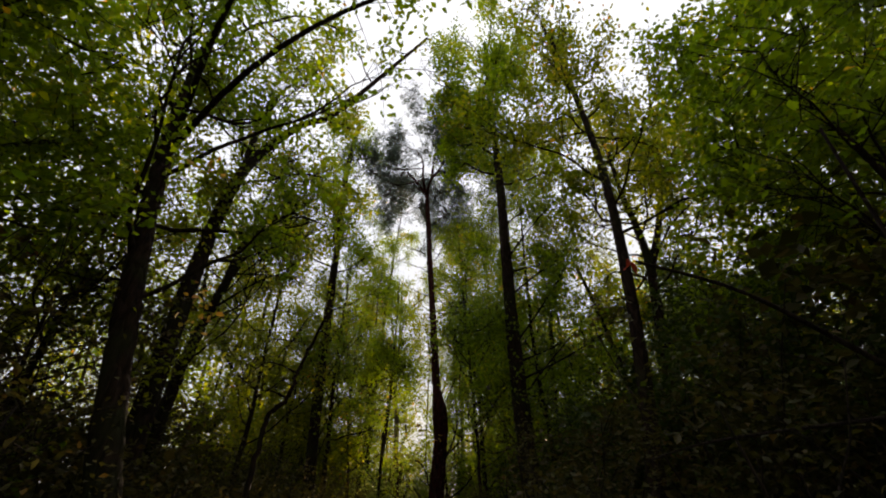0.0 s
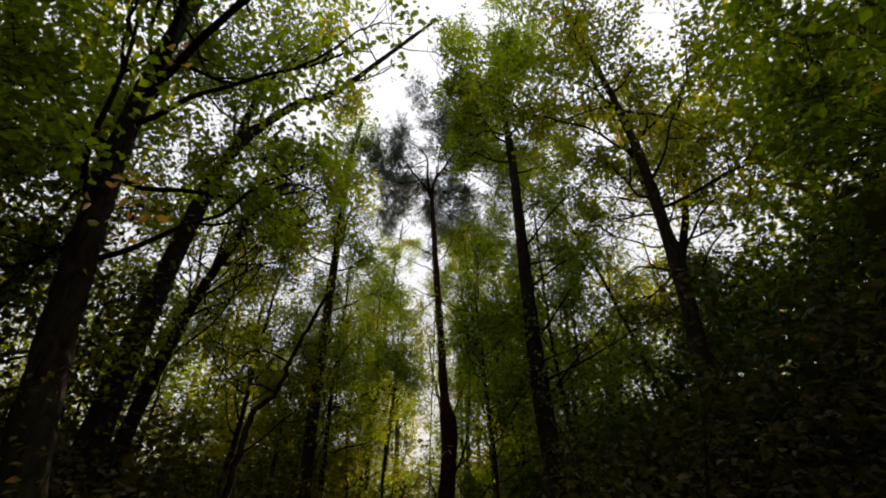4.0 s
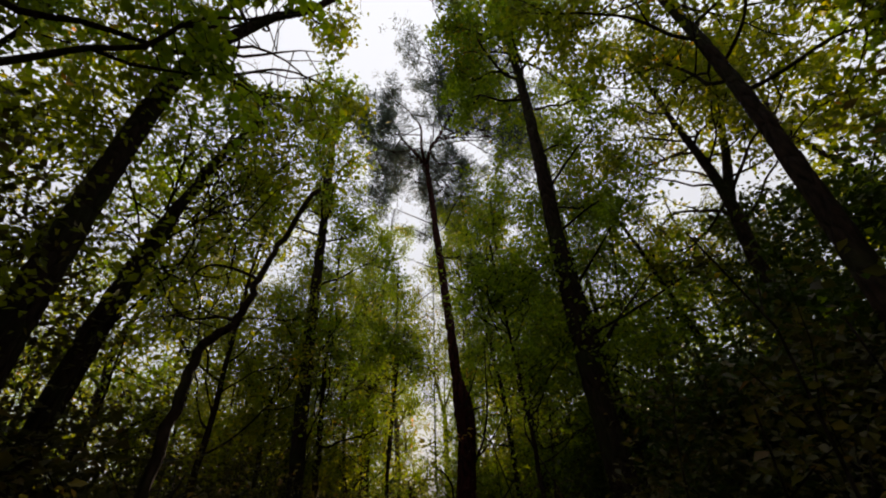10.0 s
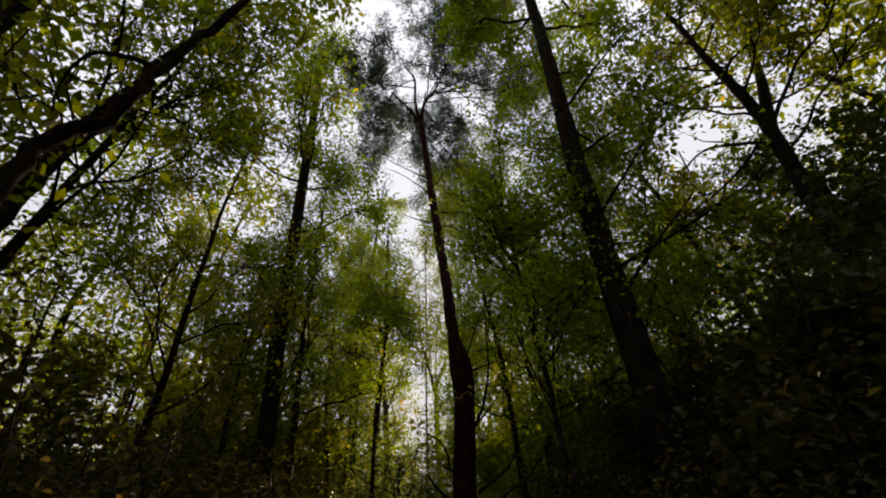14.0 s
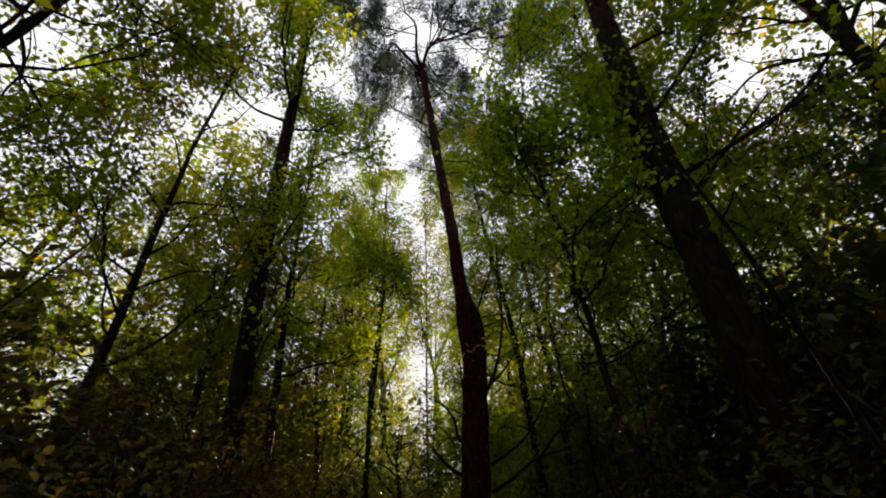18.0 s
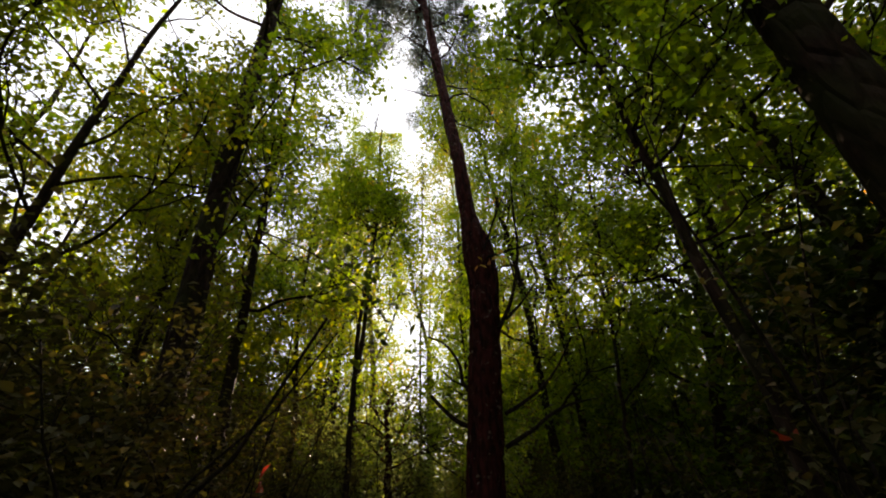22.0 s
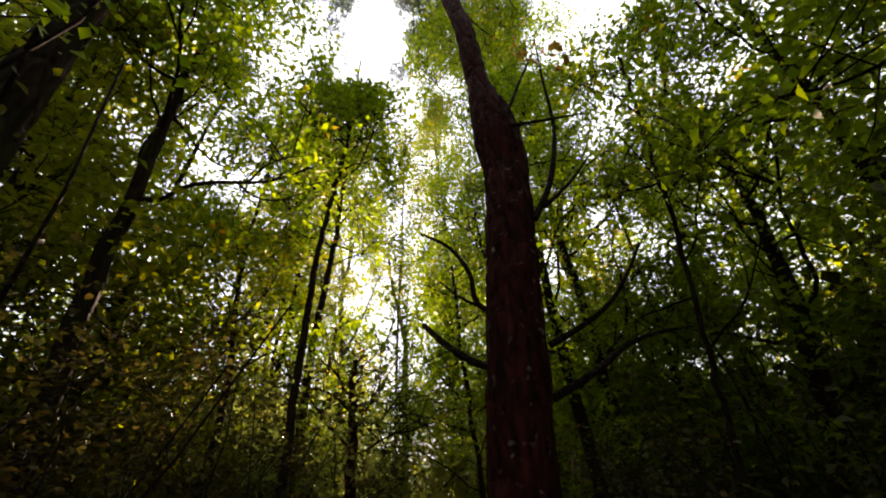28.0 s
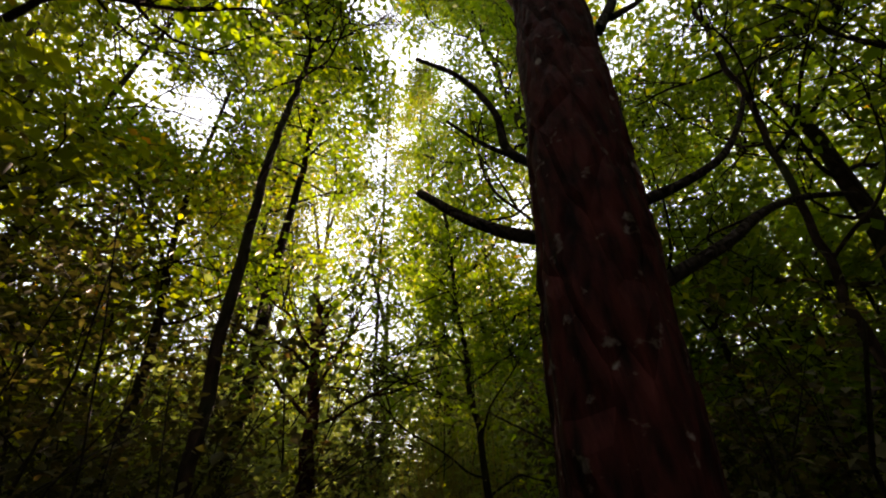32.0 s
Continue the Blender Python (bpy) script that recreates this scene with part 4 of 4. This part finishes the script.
# thin pale forked trees at the end of the path, against the sky
PALE = "thin pale forked tree against the bright sky"
for k, (pts, forks_at) in enumerate([
    ([(-2.8, 28, 0), (-2.9, 28, 7.5), (-3.25, 28, 11), (-3.1, 28, 13), (-3.1, 28, 18.3)], [([(-3.1, 28, 12.9), (-2.9, 28, 14.9), (-2.5, 28, 16), (-0.6, 28, 17.8)], 0.09, 0.03), ([(-3.2, 28, 12.2), (-3.95, 28, 15.9), (-4.7, 28, 17.4)], 0.1, 0.03), ([(-2.95, 28, 8.4), (-2.2, 28, 10.4), (-1.5, 28, 12.8)], 0.07, 0.02)]),
    ([(-0.2, 29, 0), (-0.2, 29, 8), (-0.25, 29, 9.8), (-0.95, 29, 12.8), (-1.2, 29, 15)], [([(-0.25, 29, 9.7), (0.4, 29, 11.5), (1.15, 29, 13.3), (1.5, 29, 15.5)], 0.08, 0.02), ([(-0.22, 29, 9.0), (-0.1, 29, 12), (0.1, 29, 14.5)], 0.06, 0.02)]),
    ([(1.9, 27, 0), (1.8, 27, 6), (2.0, 27, 10), (2.3, 27, 14)], [([(1.9, 27, 8), (1.2, 27, 10.5), (0.8, 27, 13)], 0.06, 0.02)]),
    ([(-5.4, 25.5, 0), (-5.3, 25.5, 6), (-5.5, 25.5, 10), (-5.2, 25.5, 15)], [([(-5.4, 25.5, 8), (-4.6, 25.5, 10.5), (-4.2, 25.5, 13)], 0.06, 0.02)]),
    ([(-7.6, 26, 0), (-7.5, 26, 6), (-7.3, 26, 10), (-7.6, 26, 15)], [([(-7.4, 26, 7), (-6.8, 26, 10), (-6.6, 26, 13)], 0.06, 0.02)]),
    ([(4.2, 30, 0), (4.2, 30, 6), (4.0, 30, 10), (4.3, 30, 15)], [([(4.1, 30, 8), (3.2, 30, 11), (2.9, 30, 14)], 0.06, 0.02)]),
]):
    tree("pale_tree", PALE, "tree", pts, 0.2 if k < 2 else 0.14, 0.04, 200 + k, limbs=12, limb_from=0.55, limb_len=2.6, leaf=LEAF_OLIVE, bark=BARK_PALE, leaf_size=0.18, twigs_per_m=6, leaves=15,
         twig_len=0.9, spread=0.25, lift=1.0, group="pale trees", forks=1, extra=forks_at)

# ---- undergrowth on both sides of the path ----
g = random.Random(9)
n = 0
for y in np.arange(-1.0, 20.0, 1.15):
    for sgn in (-1, 1):
        for row in (0, 1, 2):
            if row == 2 and int(round(y * 10)) % 2:
                continue
            x = float(lane_x(y)) + sgn * (2.0 + 1.5 * row + g.uniform(-0.3, 0.3))
            yy = float(y) + g.uniform(-0.4, 0.4)
            if (x + 0.2) ** 2 + (yy - 13.3) ** 2 < 0.8:
                continue
            tall = (sgn > 0 and y < 10) or (sgn < 0 and y > 8)
            h = g.uniform(1.9, 2.5) + 0.5 * row + (0.6 if tall else 0.0)
            shrub("shrub", "dense undergrowth bush, mostly coloured as in shade", (x, yy, 0), h, 1.0 + 0.2 * row, 100 + n, leaves=9 if y < 3 else 14, leaf=LEAF_GREEN if row == 2 and g.random() < 0.35 else LEAF_SHADE, group="undergrowth", leaf_size=0.066 + 0.024 * row)
            n += 1
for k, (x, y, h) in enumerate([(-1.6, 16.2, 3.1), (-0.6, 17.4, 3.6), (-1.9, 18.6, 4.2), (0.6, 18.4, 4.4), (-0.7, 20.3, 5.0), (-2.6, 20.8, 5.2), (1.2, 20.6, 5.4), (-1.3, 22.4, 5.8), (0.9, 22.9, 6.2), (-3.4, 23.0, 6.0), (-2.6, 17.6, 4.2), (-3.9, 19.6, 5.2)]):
    shrub("shrub", "leafy bush closing the end of the path, mostly coloured as sunlit", (x, y, 0), h, 1.3, 280 + k, leaf=LEAF_OLIVE if k % 4 == 3 else LEAF_HAZE_LIT, leaf_size=0.1, twigs_per_m=8, leaves=16, group="end bushes", twig_len=0.7, spread=0.15)
for k in range(30):
    x, y = -17 + 1.2 * k + g.uniform(-0.4, 0.4), (27.5 if k % 2 else 32.0) + g.uniform(-1, 1)
    low = 0.5 if -4.6 < x < 2.6 else 1.0
    shrub("shrub", "tall dull green bush at the end of the path", (x, y, 0), low * (g.uniform(6.2, 7.6) if k % 2 else g.uniform(7.5, 9.0)), 3.0, 300 + k, leaf=LEAF_SHADE if k % 2 else LEAF_OLIVE, leaf_size=0.35, twigs_per_m=6, leaves=15, group="far bushes", clear=False, twig_len=1.8, spread=0.5, thin=4, clump=0.25)
thickets = [shrub("thicket", "tall thicket under the trees, coloured as in shade", (200 + 20 * k, 300, 0), 3.4 + 0.5 * k, 2.0, 400 + k, leaf=LEAF_SHADE, stems=7, leaf_size=0.22, twigs_per_m=7, leaves=17, twig_len=0.9, spread=0.27, thin=3, group="thickets", clear=False, clump=0.2, category="thicket") for k in range(3)]
spots = []
for k in range(4000):
    y = g.uniform(1, 27)
    x = g.choice((-1, 1)) * g.uniform(6.2, 9 + 0.5 * y) + (0 if y < 14 else g.uniform(-1, 1))
    if any((x - a) ** 2 + (y - b) ** 2 < 1.9 ** 2 for a, b in spots):
        continue
    spots.append((x, y))
    if len(spots) >= 44:
        break
spots += [(6.9 + 0.35 * (k % 3) + 0.08 * k, 4.4 + 1.6 * k) for k in range(10)] + [(-7.2 - 0.4 * (k % 3), 4.0 + 1.7 * k) for k in range(3)] + [(-5.8, 7.4)] + [(5.8, 6.0), (5.8, 9.0), (5.4, 12.2), (4.9, 13.6), (6.0, 15.4)]
for k, (x, y) in enumerate(spots):
    c = pose(x, y, 0, 0, 0, g.uniform(0, 360))
    if k >= 44:
        c = c @ Matrix.Diagonal((1.05, 1.05, g.uniform(0.95, 1.2) if x < 0 or x > 5.9 else 0.85, 1))
    if k < 3:
        thickets[k].matrix_basis = c
    else:
        copy_thing(thickets[k % 3], c)

for k, (x, y, h) in enumerate([(-2.9, 10.9, 3.0), (-2.3, 11.7, 2.6), (-3.6, 11.3, 3.2), (-4.3, 11.0, 3.2), (-2.9, 13.0, 2.6), (-2.1, 13.9, 2.7), (-3.2, 14.2, 3.4), (-2.5, 15.0, 3.5), (-3.9, 13.4, 3.6)]):
    shrub("shrub", "rounded bush with glossy leaves coloured as in shade", (x, y, 0), h, 1.3, 700 + k, stems=9, leaf_size=0.075, twigs_per_m=9, leaves=18, group="glossy bushes", clump=0.25, stem=0.009)
for k in range(16):
    x, y, h = 2.0 + 0.16 * k + g.uniform(-0.2, 0.2), 14.2 + g.uniform(-0.6, 2.0), g.uniform(2.6, 4.2)
    lean = g.uniform(-0.25, 0.25)
    c = np.array([(0, 0, 0), (lean * 0.3 + g.uniform(-0.05, 0.05), 0, h * 0.35), (lean * 0.6 + g.uniform(-0.06, 0.06), 0.05, h * 0.7), (lean, 0.1, h)])
    pole = tagged(new("sapling"), "thin straight bare sapling stem", "sapling", group="thin saplings")
    pole.location = (x, y, 0)
    part("stem", bar_mesh("stem", smooth_line(c, 3), np.linspace(0.017, 0.006, 10), 5, TWIG), pole)

for k, (x, y, h) in enumerate([(-3.3, 2.0, 3.3), (-3.9, 3.0, 3.6), (-4.3, 1.2, 3.4)]):
    shrub("shrub", "twiggy half-bare bush with brown leaves", (x, y, 0), h, 1.5, 720 + k, stems=9, leaf_size=0.06, twigs_per_m=10, leaves=4, group="twiggy bushes", thin=1, stem=0.012)
STRAW = leaf_material("dry_grass", [(0.0, (0.16, 0.13, 0.03)), (0.6, (0.26, 0.2, 0.05)), (1.0, (0.2, 0.2, 0.05))], (1.5, 1.4, 0.9), 0.5)
for k, (x, y, h) in enumerate([(-0.55, 16.6, 2.5), (-0.1, 17.2, 2.9), (-0.9, 17.6, 3.0), (0.35, 16.9, 2.6), (3.3, 15.6, 2.2), (3.9, 15.9, 2.4), (2.7, 15.9, 2.2), (4.6, 15.4, 2.3)]):
    gn = np.random.default_rng(740 + k)
    clump_of_grass = tagged(new("grass_clump"), "clump of tall dry yellow grass in the sun", "grass", group="dry grass")
    clump_of_grass.location = (x, y, 0)
    count = 90
    at = np.column_stack([gn.normal(0, 0.22, count), gn.normal(0, 0.22, count), np.zeros(count)])
    tip = at + np.column_stack([gn.normal(0, 0.2, count), gn.normal(0, 0.2, count), h * gn.uniform(0.65, 1.05, count)])
    bend = (at + tip) / 2 + np.column_stack([gn.normal(0, 0.05, count), gn.normal(0, 0.05, count), np.full(count, 0.1)])
    part("tuft", twig_mesh("tuft", at, bend, tip, np.full(count, 0.007), STRAW), clump_of_grass, kind="stuff")

# ---- small things close to the path ----
def leafy_twig(name, label, pts, radius, leaf, leaf_size, count, seed, spread=0.08, from_t=0.2):
    """A single twig with a few leaves of full outline."""
    g = np.random.default_rng(seed)
    base = np.array(pts[0], dtype=float)
    root = tagged(new(name), label=label, category="twig")
    root.location = base
    c = smooth_line(np.array(pts) - base, 5)
    part("stem", bar_mesh("stem", c, np.linspace(radius, radius * 0.35, len(c)), 6, TWIG, 0.05, seed), root)
    if count:
        i = g.uniform(from_t, 1.0, count) * (len(c) - 1)
        k = np.minimum(i.astype(int), len(c) - 2)
        p = c[k] + (c[k + 1] - c[k]) * (i - k)[:, None] + g.normal(0, spread, (count, 3))
        v, f = leaf_arrays(p, leaf_size, 0.35, 0.6, True, g)
        part("foliage", mesh_from("foliage", v, f, leaf), root, kind="stuff")
    return root


LEAF_RED = leaf_material("leaf_red", [(0.0, (0.2, 0.02, 0.012)), (1.0, (0.32, 0.05, 0.015))], (1.6, 1.3, 1.2), 0.45)
leafy_twig("bare_branch", "thin bare branch reaching over the path", [(1.35, 0.95, 1.7), (0.98, 0.92, 1.95), (0.72, 0.88, 2.1), (0.47, 0.85, 2.17)], 0.009, LEAF_SHADE, 0.05, 0, 1)
leafy_twig("red_leaf_twig", "twig ending in one red autumn leaf", [(0.5, 0.86, 2.17), (0.46, 0.85, 2.16), (0.44, 0.84, 2.15)], 0.002, LEAF_RED, 0.05, 2, 2, 0.004, 0.8)
leafy_twig("bare_branch", "thin bare branch low beside the path", [(2.6, 2.3, 2.2), (2.1, 2.2, 2.12), (1.5, 2.2, 2.05), (1.2, 2.2, 2.0), (0.95, 2.2, 1.93)], 0.012, LEAF_SHADE, 0.06, 10, 3)
leafy_twig("overhanging_twig", "leafy green twig hanging over the path", [(-2.1, 10.3, 3.3), (-1.7, 10.1, 3.0), (-1.35, 9.9, 2.65), (-1.15, 9.78, 2.35)], 0.006, LEAF_DARK_SHADED, 0.062, 110, 4, 0.1, 0.3)
leafy_twig("red_leaf_twig", "twig with red autumn leaves", [(-2.1, 10.95, 1.62), (-2.0, 10.9, 1.74), (-1.95, 10.87, 1.8)], 0.003, LEAF_RED, 0.085, 3, 5, 0.012, 0.8)
leafy_twig("red_leaf_twig", "low twig with red autumn leaves", [(0.95, 9.95, 1.62), (0.8, 9.9, 1.74), (0.7, 9.85, 1.8)], 0.003, LEAF_RED, 0.06, 4, 15, 0.02, 0.75)
leafy_twig("yellow_twig", "twig with yellow leaves before the pine", [(0.1, 11.6, 4.1), (-0.15, 11.55, 3.9), (-0.4, 11.5, 3.78)], 0.004, LEAF_YELLOW, 0.08, 12, 6, 0.05)
leafy_twig("yellow_twig", "hanging twig with yellow autumn leaves", [(-1.65, 2.4, 3.0), (-1.5, 2.3, 2.88), (-1.4, 2.25, 2.68)], 0.004, LEAF_YELLOW, 0.045, 30, 7, 0.07)
for x, y, z, n in [(0.0, 12.3, 5.35, 14), (1.35, 12.0, 5.6, 10), (2.2, 12.6, 2.95, 5), (0.05, 6.5, 6.0, 4), (-2.4, 4.2, 6.3, 6), (-2.0, 2.4, 4.1, 8)]:
    leafy_twig("orange_twig", "small twig with orange and yellow autumn leaves", [(x + 0.25, y + 0.1, z + 0.15), (x + 0.1, y, z + 0.05), (x, y, z)], 0.003, LEAF_YELLOW, 0.06, n, int(90 + x * 10), 0.05)
leafy_twig("ivy_strand", "strand of pale ivy leaves across the pine trunk", [(-0.34, 12.98, 1.75), (-0.3, 12.9, 1.95), (-0.15, 12.87, 2.08), (0.03, 12.93, 2.1)], 0.003, LEAF_OLIVE, 0.045, 40, 8, 0.02, 0.0)
